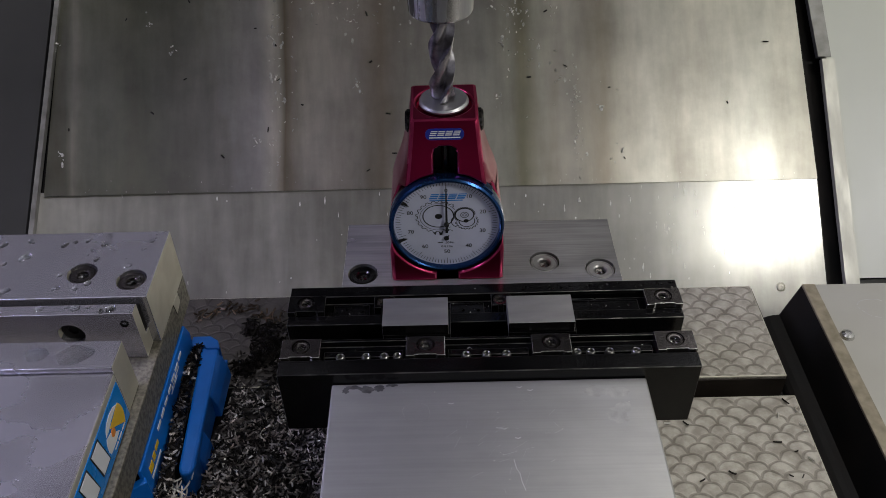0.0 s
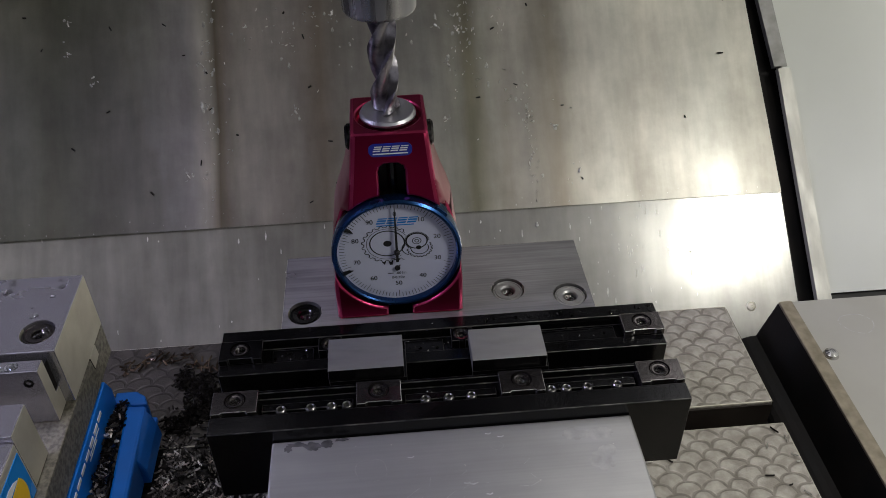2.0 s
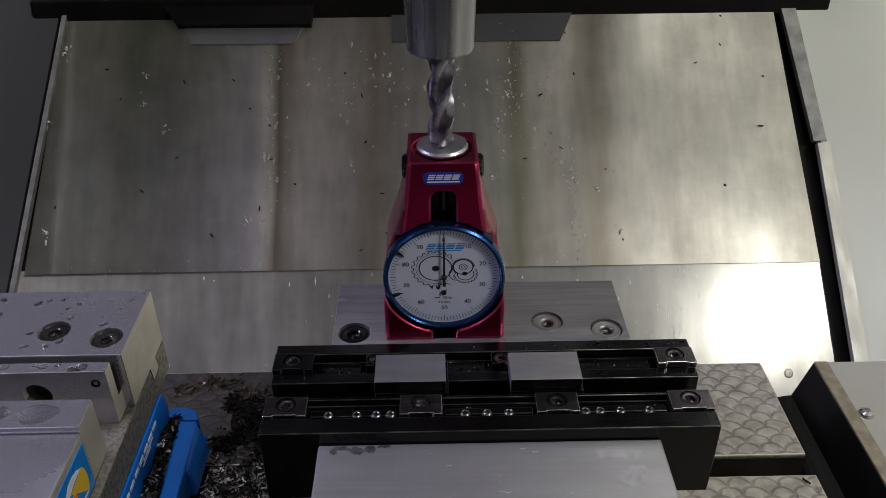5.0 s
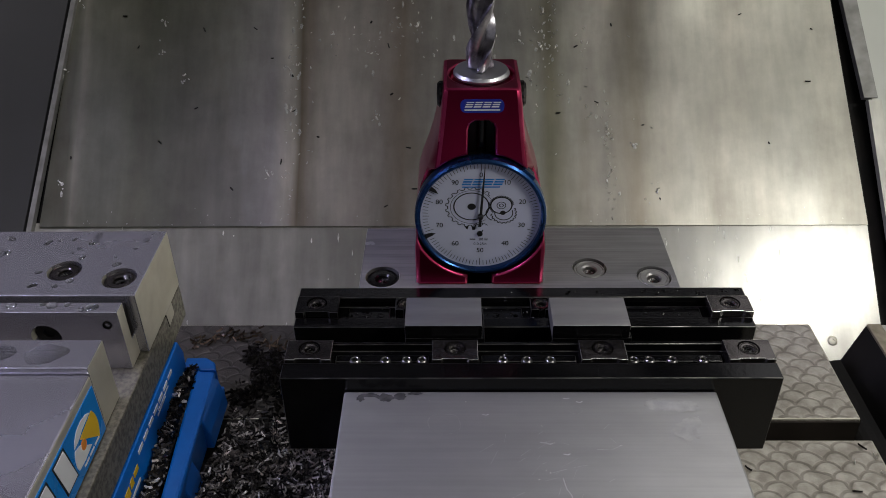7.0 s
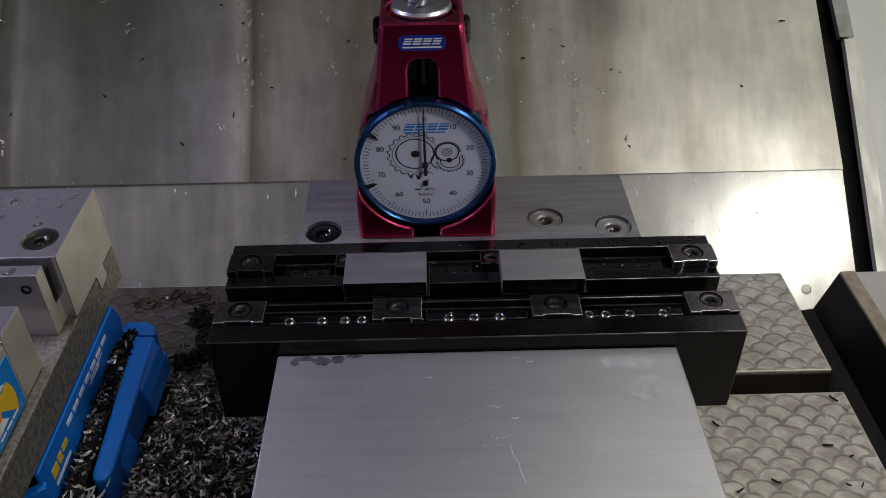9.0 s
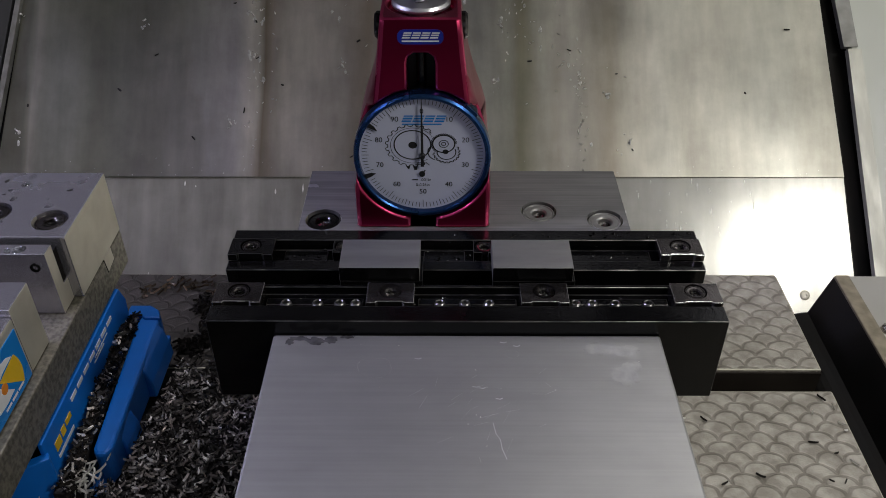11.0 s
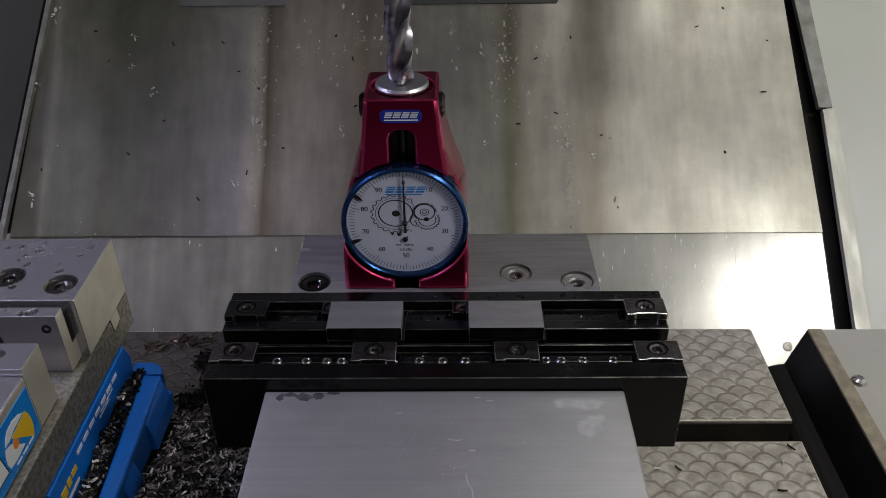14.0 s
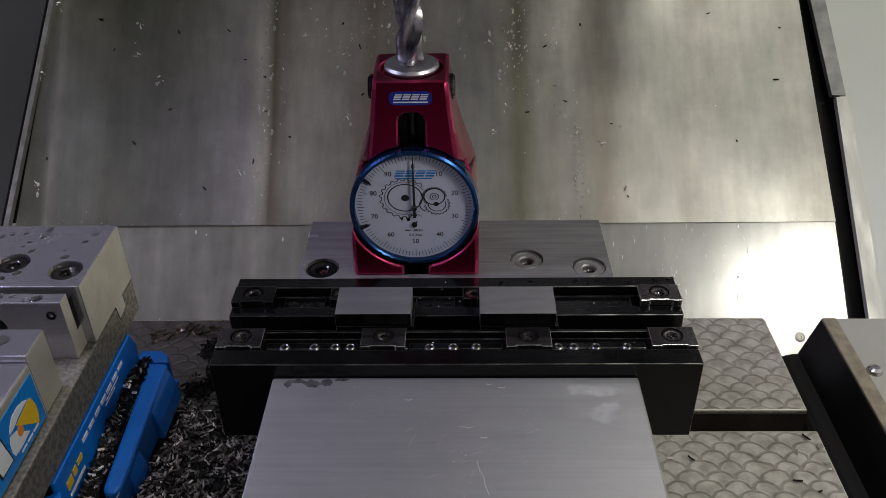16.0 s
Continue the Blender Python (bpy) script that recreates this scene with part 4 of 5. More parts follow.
# the maker's mark as plain slanted blocks over a thin bar
mark = bmesh.new()
for k in range(4):
    x0 = -0.0088 + k * 0.0047
    for y0, y1 in ((0.0158, 0.0167), (0.0171, 0.0180), (0.0184, 0.0190)):
        q = [(x0 + (y - 0.0158) * 0.4, y) for y in (y0, y1)] + [(x0 + 0.0041 + (y - 0.0158) * 0.4, y) for y in (y1, y0)]
        mark.faces.new([mark.verts.new((x, y, 0.0004)) for x, y in q])
stroke(mark, [(-0.0085, 0.0149), (0.0085, 0.0149)], 0.0006)
on_face("blue_mark", mark, LABEL_BLUE, face, "blue maker's mark")
for ang, size in ((148, 0.8), (203, 0.8)):
    pt = bmesh.new()
    pts = [(0.0226, 0.0002), (0.0246, -0.0012), (0.0274, -0.0017), (0.0276, 0.0012), (0.0250, 0.0006)]
    lo = [pt.verts.new((x, y * 0.8, 0.0008)) for x, y in pts]
    hi = [pt.verts.new((x, y * 0.8, 0.0012)) for x, y in pts]
    pt.faces.new(lo), pt.faces.new(hi)
    for i in range(5):
        pt.faces.new((lo[i], lo[(i + 1) % 5], hi[(i + 1) % 5], hi[i]))
    bmesh.ops.rotate(pt, verts=pt.verts, cent=(0, 0, 0), matrix=Matrix.Rotation(radians(ang), 3, "Z"))
    on_face("limit_marker", pt, BLACK, gauge, "black limit marker")
on_face("small_hand", lathe([(0.0013, 0.0004), (0.0013, 0.0012), (0.0, 0.0013)], (-0.0002, -0.0092, 0), seg=24), BLACK, face, "", True)
small = bmesh.new()
stroke(small, [(-0.0008, -0.0104), (0.0012, -0.0070)], 0.0005, 0.0013)
on_face("small_pointer", small, BLACK, face)

# the hand turns about the middle of the face
hand = bmesh.new()
pts = [(-0.0007, -0.0050), (0.0007, -0.0050), (0.0006, 0.0), (0.0005, 0.012), (0.00016, 0.0255), (-0.00016, 0.0255), (-0.0005, 0.012), (-0.0006, 0.0)]
lo = [hand.verts.new((x, y, 0.0015)) for x, y in pts]
hi = [hand.verts.new((x, y, 0.0019)) for x, y in pts]
hand.faces.new(lo), hand.faces.new(hi)
for i in range(8):
    hand.faces.new((lo[i], lo[(i + 1) % 8], hi[(i + 1) % 8], hi[i]))
lathe([(0.0013, 0.0006), (0.0013, 0.0020), (0.0009, 0.0025), (0.0, 0.0026)], (0, 0, 0), seg=24, bm=hand)
needle = part("needle", hand, BLACK, None, "black pointer", True)
needle.parent = gauge
NEEDLE_POSE = Matrix.Translation(-ORIGIN[gauge]) @ FACE

# maker's plate on the gauge: blue with plain pale blocks
front_y = lambda z: 0.0104 - (0.207 - z) * 0.11
def plate_outline(w, h, r, n=6):
    pts = []
    for cx, cy, a0 in ((w - r, h - r, 0), (-w + r, h - r, 90), (-w + r, -h + r, 180), (w - r, -h + r, 270)):
        pts += [(cx + r * math.cos(radians(a0 + 90 * i / n)), cy + r * math.sin(radians(a0 + 90 * i / n))) for i in range(n + 1)]
    return pts


BADGE = Matrix.Translation((GX, front_y(0.2005), 0.2005)) @ pose(0, 0, 0, 90 - LEAN_BACK, 0, 0)


def on_badge(name, bm, mat, parent, label=""):
    bmesh.ops.transform(bm, matrix=BADGE, verts=bm.verts)
    return part(name, bm, mat, parent, label)


badge = on_badge("badge", prism(plate_outline(0.0094, 0.0030, 0.0026), 2, -0.0010, 0.0004), LABEL_DEEP, gauge, "deep blue maker's badge")
marks = bmesh.new()
for k in range(4):
    x0 = -0.0077 + k * 0.0038
    for y0, y1 in ((-0.0005, 0.0001), (0.0005, 0.0011), (0.0015, 0.0020)):
        q = [(x0 + (y + 0.0008) * 0.4, y) for y in (y0, y1)] + [(x0 + 0.0032 + (y + 0.0008) * 0.4, y) for y in (y1, y0)]
        marks.faces.new([marks.verts.new((x, y, 0.0006)) for x, y in q])
stroke(marks, [(-0.0076, -0.0016), (0.0076, -0.0016)], 0.0006, 0.0006)
on_badge("pale_mark", marks, LABEL_WHITE, badge)

# ---------- tool holder and end mill ----------
TX, TY = -0.0193, 0.0276
spindle = thing("spindle", TX, TY, 0.33, "machine spindle nose under its dark head casting", "spindle")
part("nose_ring", lathe([(0.02, 0.0), (0.044, 0.0), (0.050, 0.006), (0.050, 0.10)], (TX, TY, 0.36), (0, 0, 1), 48), STEEL, spindle, "", True)
part("head_casting", box(-0.14, 0.12, -0.03, 0.40, 0.46, 0.70, 0.01), GREY_DARK, spindle)
# two unseen blocks added so the sheet reflects something dark
for x in (-0.26, 0.14):
    part("unseen_block", box(x, x + 0.12, 0.28, 0.42, 0.46, 0.60, 0.008), GREY_DARK, spindle)
holder = thing("tool_holder", TX, TY, 0.2565, "brushed steel tool holder with a rounded nose", "tool holder")
part("nose", lathe([(0.0064, 0.004), (0.0064, 0.0), (0.0136, 0.0), (0.0145, 0.0004), (0.0150, 0.0014), (0.0166, 0.046), (0.0172, 0.06), (0.0172, 0.11)], (TX, TY, 0.2560), (0, 0, 1), 64), HOLDER, holder, "", True)


def end_mill():
    """Three-flute helical cutter, its ends faced."""
    bm = bmesh.new()
    top, tip, n = 0.2600, 0.2099, 84
    levels = 90
    rings = []
    for k in range(levels + 1):
        z = tip + (top - tip) * k / levels
        ring = []
        runout = min(1.0, max(0.0, (z - 0.2500) / 0.006))
        for i in range(n):
            t = 2 * math.pi * i / n
            ph = (3 * t / (2 * math.pi)) % 1.0
            if ph < 0.16:
                r = 0.00635 - 0.0003 * (ph / 0.16)
            elif ph < 0.34:
                r = 0.00605 - 0.0006 * (ph - 0.16) / 0.18
            else:
                u = (ph - 0.34) / 0.66
                r = 0.00545 - 0.0031 * math.sin(math.pi * min(1.0, u * 0.62)) if u < 0.93 else 0.0034 + (u - 0.93) / 0.07 * 0.0029
            r = r * (1 - runout) + 0.0062 * runout
            if k == 0:
                r *= 0.93
            turn = t + (z - tip) * 2 * math.pi / 0.060 + 2.3
            low = 0.0006 * (0.4 - (ph - 0.5) ** 2) * (1 - k / 3) if k < 3 else 0.0
            ring.append(bm.verts.new((TX + r * math.cos(turn), TY + r * math.sin(turn), z + max(low, 0))))
        rings.append(ring)
    for a, b in zip(rings, rings[1:]):
        for i in range(n):
            bm.faces.new((a[i], a[(i + 1) % n], b[(i + 1) % n], b[i]))
    bm.faces.new(rings[0]), bm.faces.new(rings[-1])
    return bm


part("end_mill", end_mill(), CARBIDE, holder, "dark coated carbide end mill with helical flutes", True)

# ---------- blue chip guard beside the left vise ----------
guard = thing("chip_guard", -0.172, -0.01, 0.0, "blue plastic tray full of metal chips beside the vise", "plastic tray")
part("side_wall", prism([(-0.078, 0.010), (0.028, 0.010), (0.032, 0.042), (0.027, 0.0535), (-0.078, 0.0538)], 0, -0.1835, -0.1812, bevel=0.0006), BLUE, guard)
part("front_flap", prism([(-0.1810, -0.076), (-0.2150, -0.098), (-0.2150, -0.102), (-0.1790, -0.080)], 2, 0.010, 0.047, bevel=0.0006), BLUE, guard)
part("tray_floor", box(-0.1815, -0.1640, -0.085, 0.036, 0.008, 0.012, 0.0008), BLUE, guard)
part("rear_wall", prism([(-0.1830, 0.030), (-0.1830, 0.0385), (-0.1715, 0.0385), (-0.1660, 0.0345), (-0.1640, 0.028), (-0.1730, 0.028), (-0.1750, 0.0310)], 2, 0.008, 0.0320, bevel=0.0010), BLUE, guard)
rail = bmesh.new()
prism([(-0.1762, 0.0290), (-0.1722, 0.0330), (-0.1668, 0.0330), (-0.1648, 0.0300), (-0.1640, 0.0), (-0.1622, -0.0600), (-0.1640, -0.0640), (-0.1690, -0.0640), (-0.1710, -0.0605)],
      2, 0.0100, 0.0305, rail, 0.0021)
part("rail", rail, BLUE, guard)
for y0, y1 in ((-0.0080, 0.0260), (-0.0500, -0.0320)):
    part("tab", prism([(-0.1650, 0.0300), (-0.1650, 0.0080), (-0.1600, 0.0080), (-0.1608, 0.0180), (-0.1630, 0.0262)], 1, y0, y1, bevel=0.0018), BLUE, guard)
PRINT = [(-0.0700, -0.0640, 0.0395, 0.0445, LABEL_YELLOW), (-0.0625, -0.0585, 0.0405, 0.0450, LABEL_YELLOW), (-0.0570, -0.0510, 0.0420, 0.0450, LABEL_YELLOW), (-0.0700, -0.0520, 0.0352, 0.0370, LABEL_WHITE)]
PRINT += [(-0.0470 + 0.0085 * k, -0.0405 + 0.0085 * k, 0.0468, 0.0490, LABEL_WHITE) for k in range(7)]
PRINT += [(-0.0180, -0.0040, 0.0428, 0.0436, LABEL_WHITE), (-0.0160, 0.0020, 0.0446, 0.0452, LABEL_WHITE)]
for y0, y1, z0, z1, ink in PRINT:
    part("printed_bar", box(-0.1813, -0.1809, y0, y1, z0, z1), ink, guard)


# ---------- chips ----------
def chip_cloud(name, places, label, category, mat, seed, size=(0.0032, 0.0060), thick=0.00060, kind="stuff", tilt=0.35, wide=(0.0007, 0.0012)):
    """Short curled shavings, each a bent three-sided sliver."""
    rng = random.Random(seed)
    verts, faces = [], []
    for x, y, z, nx, ny, nz in places:
        length, width, curl = rng.uniform(*size), min(size[1] * 0.5, rng.uniform(*wide)), rng.uniform(0.05, 0.7)
        m = Matrix.Translation((x, y, z)) @ Vector((nx, ny, nz)).to_track_quat("Z", "Y").to_matrix().to_4x4() @ Euler((rng.gauss(0, tilt), rng.gauss(0, tilt), rng.uniform(0, 6.28))).to_matrix().to_4x4()
        base, segs = len(verts), 4
        for k in range(segs + 1):
            t = (k / segs - 0.5) * curl
            r = length / curl
            c = Vector((r * math.sin(t), 0, r * (1 - math.cos(t)) * rng.choice((1, 1, 0.9))))
            w = width * (1 - 0.25 * abs(k / segs - 0.5) * 2)
            for dy, dz in ((-w / 2, 0), (w / 2, 0), (0, thick * 2)):
                verts.append(m @ (c + Vector((0, dy, dz))))
        for k in range(segs):
            o = base + 3 * k
            for i in range(3):
                j = (i + 1) % 3
                faces.append((o + i, o + j, o + 3 + j, o + 3 + i))
        faces.append((base, base + 2, base + 1))
        e = base + 3 * segs
        faces.append((e, e + 1, e + 2))
    data = bpy.data.meshes.new(name)
    data.from_pydata(verts, [], faces)
    data.materials.append(mat)
    return tagged(new(name, data), label, category, kind=kind)


def heap_height(x, y):
    rise = min(1.0, max(0.0, (0.022 - y) / 0.07))
    rise = rise * rise * (3 - 2 * rise)
    bumps = 0.5 + 0.5 * noise.noise((x * 45, y * 45, 0.3))
    return rise * (0.006 + 0.010 * bumps)


heap = bmesh.new()
N, M = 40, 70
grid = [[heap.verts.new((-0.245 + 0.185 * i / N, -0.24 + 0.262 * j / M, heap_height(-0.245 + 0.185 * i / N, -0.24 + 0.262 * j / M) - 0.0005)) for i in range(N + 1)] for j in range(M + 1)]
for j in range(M):
    for i in range(N):
        heap.faces.new((grid[j][i], grid[j][i + 1], grid[j + 1][i + 1], grid[j + 1][i]))
tagged(part("chip_heap_bottom", heap, CHIP_BED), "oily black layer of fine chips on the table", "chips", kind="stuff")
rng = random.Random(4)
clump = []
places = []
for _ in range(11000):
    x, y = rng.uniform(-0.205, -0.062), rng.uniform(-0.165, 0.032)
    if y < 0.032 - 0.03 * rng.random() and not (x < -0.1605 and y > -0.066) :
        places.append((x, y, heap_height(x, y) + rng.uniform(0.0, 0.003), 0, 0, 1))
chip_cloud("chip_heap", places, "heap of small curled dark and silvery metal chips", "chips", CHIP, 1, (0.0030, 0.0056), 0.0005)
places = []
for _ in range(85):
    k = rng.random()
    places.append((-0.196 + 0.062 * k + rng.gauss(0, 0.002), 0.083 + 0.012 * math.sin(math.pi * min(1.0, k * 1.25)) + rng.gauss(0, 0.003), 0.0010 + rng.random() * 0.0015, 0, 0, 1))
for cx, cy, sx, sy, n in ((-0.145, 0.066, 0.004, 0.006, 200), (-0.157, 0.073, 0.003, 0.004, 110), (-0.146, 0.046, 0.005, 0.005, 150), (-0.139, 0.056, 0.003, 0.006, 200), (-0.155, 0.037, 0.004, 0.003, 120), (-0.128, 0.05, 0.008, 0.02, 200)):
    for _ in range(n):
        clump.append((rng.gauss(cx, sx), min(0.10, max(0.023, rng.gauss(cy, sy))), 0.0006 + rng.random() * 0.0022, 0, 0, 1))
chip_cloud("oily_clump", clump, "clump of oily black chips on the table", "chips", CHIP_DARK, 12, (0.0018, 0.0045))
chip_cloud("loose_chips", places, "loose black and brown chips on the wet table", "chips", CHIP_BROWN, 2, (0.003, 0.0055))
places = [(rng.uniform(-0.1805, -0.1757) + max(0.0, -y) * 0.05, y, 0.0295 + 0.004 * noise.noise((y * 60, 0, 0)) + rng.random() * 0.006, 0, 0, 1) for y in (rng.uniform(-0.085, 0.029) for _ in range(800))]
tagged(part("tray_chip_bed", box(-0.1810, -0.1737, -0.085, 0.028, 0.0122, 0.0295, 0.001), CHIP_BED), "packed oily chips in the blue tray", "chips", kind="stuff")
chip_cloud("tray_dark_chips", places[300:], "oily black chips lying in the blue tray", "chips", CHIP_DARK, 33)
places = places[:300]
chip_cloud("tray_chips", places, "dark chips lying in the blue tray", "chips", CHIP, 3)
places = [(rng.gauss(-0.176, 0.009), rng.gauss(-0.075, 0.006), 0.024 + rng.random() * 0.008, 0, 0, 1) for _ in range(60)]
chip_cloud("bright_chips", places, "long bright silvery shavings on the heap", "chips", CHIP_BRIGHT, 5, (0.005, 0.010), 0.0005)
TABLE_CHIPS = [(0.1927, -0.0005, 0, 0.009), (0.1843, -0.0114, 1, 0.006), (0.1972, -0.0188, 1, 0.006), (0.1967, -0.0074, 1, 0.007), (0.1780, -0.0309, 0, 0.008), (0.1872, -0.0379, 0, 0.004), (0.1942, -0.0436, 1, 0.008),
               (0.1451, -0.0519, 0, 0.008), (0.1266, -0.0563, 0, 0.006), (0.1789, -0.0546, 0, 0.004), (0.1857, -0.0549, 0, 0.004), (0.1149, -0.0153, 1, 0.006), (0.1261, -0.0157, 0, 0.007), (0.1975, -0.0231, 1, 0.003)]
for k, (x, y, bright, size) in enumerate(TABLE_CHIPS):
    chip = chip_cloud("metal_chip", [(0, 0, 0, 0, 0, 1)], "silvery curled chip lying on the scraped table" if bright else "oily black curled chip lying on the scraped table",
                      "metal chip", CHIP_BRIGHT if bright else CHIP_DARK, 60 + k, (size * 0.6, size * 0.7), 0.0005, "", 0.1)
    chip.location = (x, y, 0.0009)
    tagged(chip, group="chips on the table")

# chips and droplets stuck to the sloped sheet
PALE = [(-0.368, 0.44), (-0.378, 0.392), (-0.373, 0.318), (-0.290, 0.422), (-0.291, 0.404), (-0.270, 0.388), (-0.192, 0.323), (-0.174, 0.365), (-0.177, 0.392), (-0.138, 0.415), (-0.098, 0.359), (-0.062, 0.421),
        (0.002, 0.424), (0.029, 0.410), (0.051, 0.430), (0.048, 0.406), (0.038, 0.384), (0.105, 0.348), (0.031, 0.350), (0.146, 0.312), (0.128, 0.341)]
DULL = [(-0.366, 0.334), (-0.258, 0.366), (-0.327, 0.428), (-0.208, 0.419), (-0.181, 0.331), (-0.149, 0.347), (-0.192, 0.399), (-0.088, 0.407), (-0.104, 0.423), (0.079, 0.406), (0.136, 0.354), (0.148, 0.307),
        (0.245, 0.342), (0.252, 0.440), (0.255, 0.461), (0.290, 0.417), (0.283, 0.382), (0.096, 0.369), (0.062, 0.362)]
nrm = (0, -0.7071, 0.7071)
places, dark_places = [], []
for x, y in PALE:
    places += [(*on_pan(x + rng.gauss(0, 0.002), y + rng.gauss(0, 0.002), 0.0028), *nrm) for _ in range(2)]
for cx, cy, sx, sy, n in ((-0.172, 0.395, 0.004, 0.035, 16), (-0.10, 0.415, 0.02, 0.012, 12), (0.052, 0.415, 0.006, 0.018, 16), (0.106, 0.330, 0.003, 0.022, 14), (0.115, 0.36, 0.02, 0.03, 8), (-0.03, 0.40, 0.05, 0.03, 6)):
    places += [(*on_pan(rng.gauss(cx, sx), min(0.46, rng.gauss(cy, sy)), 0.0028), *nrm) for _ in range(n)]
for cx, sx, y0, y1, n in ((0.104, 0.0015, 0.300, 0.375, 40), (0.086, 0.004, 0.330, 0.420, 30), (-0.172, 0.003, 0.300, 0.455, 60), (-0.157, 0.002, 0.330, 0.420, 18),
                          (0.050, 0.006, 0.360, 0.458, 60), (0.062, 0.004, 0.370, 0.450, 26), (-0.095, 0.018, 0.395, 0.440, 40), (0.02, 0.03, 0.40, 0.45, 16)):
    places += [(*on_pan(rng.gauss(cx, sx), rng.uniform(y0, y1), 0.0028), *nrm) for _ in range(n // 2)]
chip_cloud("stuck_chips", places, "pale specks of chips stuck to the sloped sheet", "chips", CHIP_BRIGHT, 7, (0.0007, 0.0028), 0.0004, tilt=0.25)
chip_cloud("stuck_flakes", [(*on_pan(x, y, 0.0028), *nrm) for x, y in PALE], "larger pale flakes stuck to the sloped sheet", "chips", FLAKE, 71, (0.0026, 0.0050), 0.0006, tilt=0.3, wide=(0.0014, 0.0024))
dark_places = [(*on_pan(x, y, 0.0028), *nrm) for x, y in DULL] + [(*on_pan(rng.uniform(-0.34, 0.30), rng.uniform(0.30, 0.46), 0.0028), *nrm) for _ in range(16)]
chip_cloud("stuck_dark_chips", dark_places, "dark specks of chips stuck to the sloped sheet", "chips", CHIP_DARK, 8, (0.0022, 0.0052), 0.0004, tilt=0.1, wide=(0.0010, 0.0018))


def droplets(name, places, label, seed, size=(0.0008, 0.0024), flat=0.35, long=None, mat=None):
    rng = random.Random(seed)
    bm = bmesh.new()
    for p, n in places:
        r = rng.uniform(*size)
        own = bmesh.new()
        bmesh.ops.create_icosphere(own, subdivisions=2, radius=r)
        if mat:
            for v in own.verts:
                v.co *= rng.uniform(0.55, 1.25)
        rot = Vector(n).to_track_quat("Z", "Y").to_matrix().to_4x4()
        bmesh.ops.transform(own, matrix=Matrix.Translation(p) @ rot @ Matrix.Rotation(0 if long else rng.uniform(0, 6), 4, "Z") @ Matrix.Diagonal((1, rng.uniform(*long) if long else rng.uniform(0.6, 1.0), flat, 1)), verts=own.verts)
        join(bm, own)
    return tagged(part(name, bm, mat or WATER, None, "", True), label, "droplets", kind="stuff")


places = [((rng.uniform(0.11, 0.30), y, y + SLOPE), nrm) for y in (rng.uniform(0.235, 0.290) for _ in range(3))]
places += [((rng.uniform(-0.36, 0.30), y - 0.0014, y + SLOPE + 0.0014), nrm) for y in (rng.uniform(0.30, 0.46) for _ in range(20))]
drips = [((rng.gauss(0.16, 0.09) if k % 3 else rng.uniform(-0.33, 0.31), y, y + SLOPE), nrm) for k, y in enumerate(rng.uniform(0.225, 0.290) for _ in range(150))]
drips = [d for d in drips if d[0][0] < 0.25]
droplets("dried_drips", drips, "pale dried coolant drips running down the sheet", 31, (0.0003, 0.0008), 0.12, (1.0, 6.0), DRIED)
drips = [((x, y - 0.0014, y + SLOPE + 0.0014), nrm) for x, y in ((rng.uniform(-0.36, 0.31), 0.2915 + abs(rng.gauss(0, 0.004))) for _ in range(90))]
droplets("seam_residue", drips, "whitish residue along the lower edge of the sheet", 32, (0.0002, 0.0006), 0.10, (0.5, 2.0), DRIED)
smears = []
for x, y in PALE:
    for _ in range(3):
        a, b, c = on_pan(x + rng.gauss(0, 0.0022), min(0.46, y + rng.gauss(0, 0.004)), 0.0021)
        smears.append(((a, b, c), nrm))
for cx, cy, sx, sy, n in ((-0.170, 0.40, 0.004, 0.035, 16), (-0.10, 0.415, 0.02, 0.012, 16), (0.052, 0.415, 0.006, 0.018, 14), (0.106, 0.330, 0.003, 0.022, 12), (-0.03, 0.39, 0.08, 0.03, 20)):
    smears += [(on_pan(rng.gauss(cx, sx), min(0.46, rng.gauss(cy, sy)), 0.0021), nrm) for _ in range(n)]
droplets("pan_smears", smears, "pale wet smears of fine chips on the sloped sheet", 34, (0.0003, 0.0016), 0.30, (0.6, 2.6), DRIED)
droplets("pan_droplets", places, "clear coolant droplets on the sloped sheet", 9, (0.0006, 0.0018), 0.15)
places = [((rng.uniform(LX - 0.03, LX + 0.07), rng.uniform(-0.004, 0.048), 0.1110), (0, 0, 1)) for _ in range(34)]
places += [((rng.uniform(LX - 0.03, LX + 0.07), rng.uniform(-0.0170, -0.0115), 0.1105), (0, 0, 1)) for _ in range(14)]
droplets("vise_droplets", places, "coolant droplets on the steel vise", 10, (0.0008, 0.0030), 0.25)
places = [((rng.uniform(0.29, 0.42), rng.uniform(-0.08, 0.10), -0.005), (0, 0, 1)) for _ in range(16)]
droplets("cover_droplets", places, "flat coolant droplets on grey metal", 11, (0.0012, 0.0040), 0.12)
tagged(part("pan_screw", lathe([(0.0, 0.0002), (0.0012, 0.0003), (0.0014, 0.0011), (0.0030, 0.0009), (0.0042, 0.0)], on_pan(0.287, 0.2204), nrm, 24), STEEL_SIDE, None, "", True),
       "button-head screw in the sloped sheet", "screw")


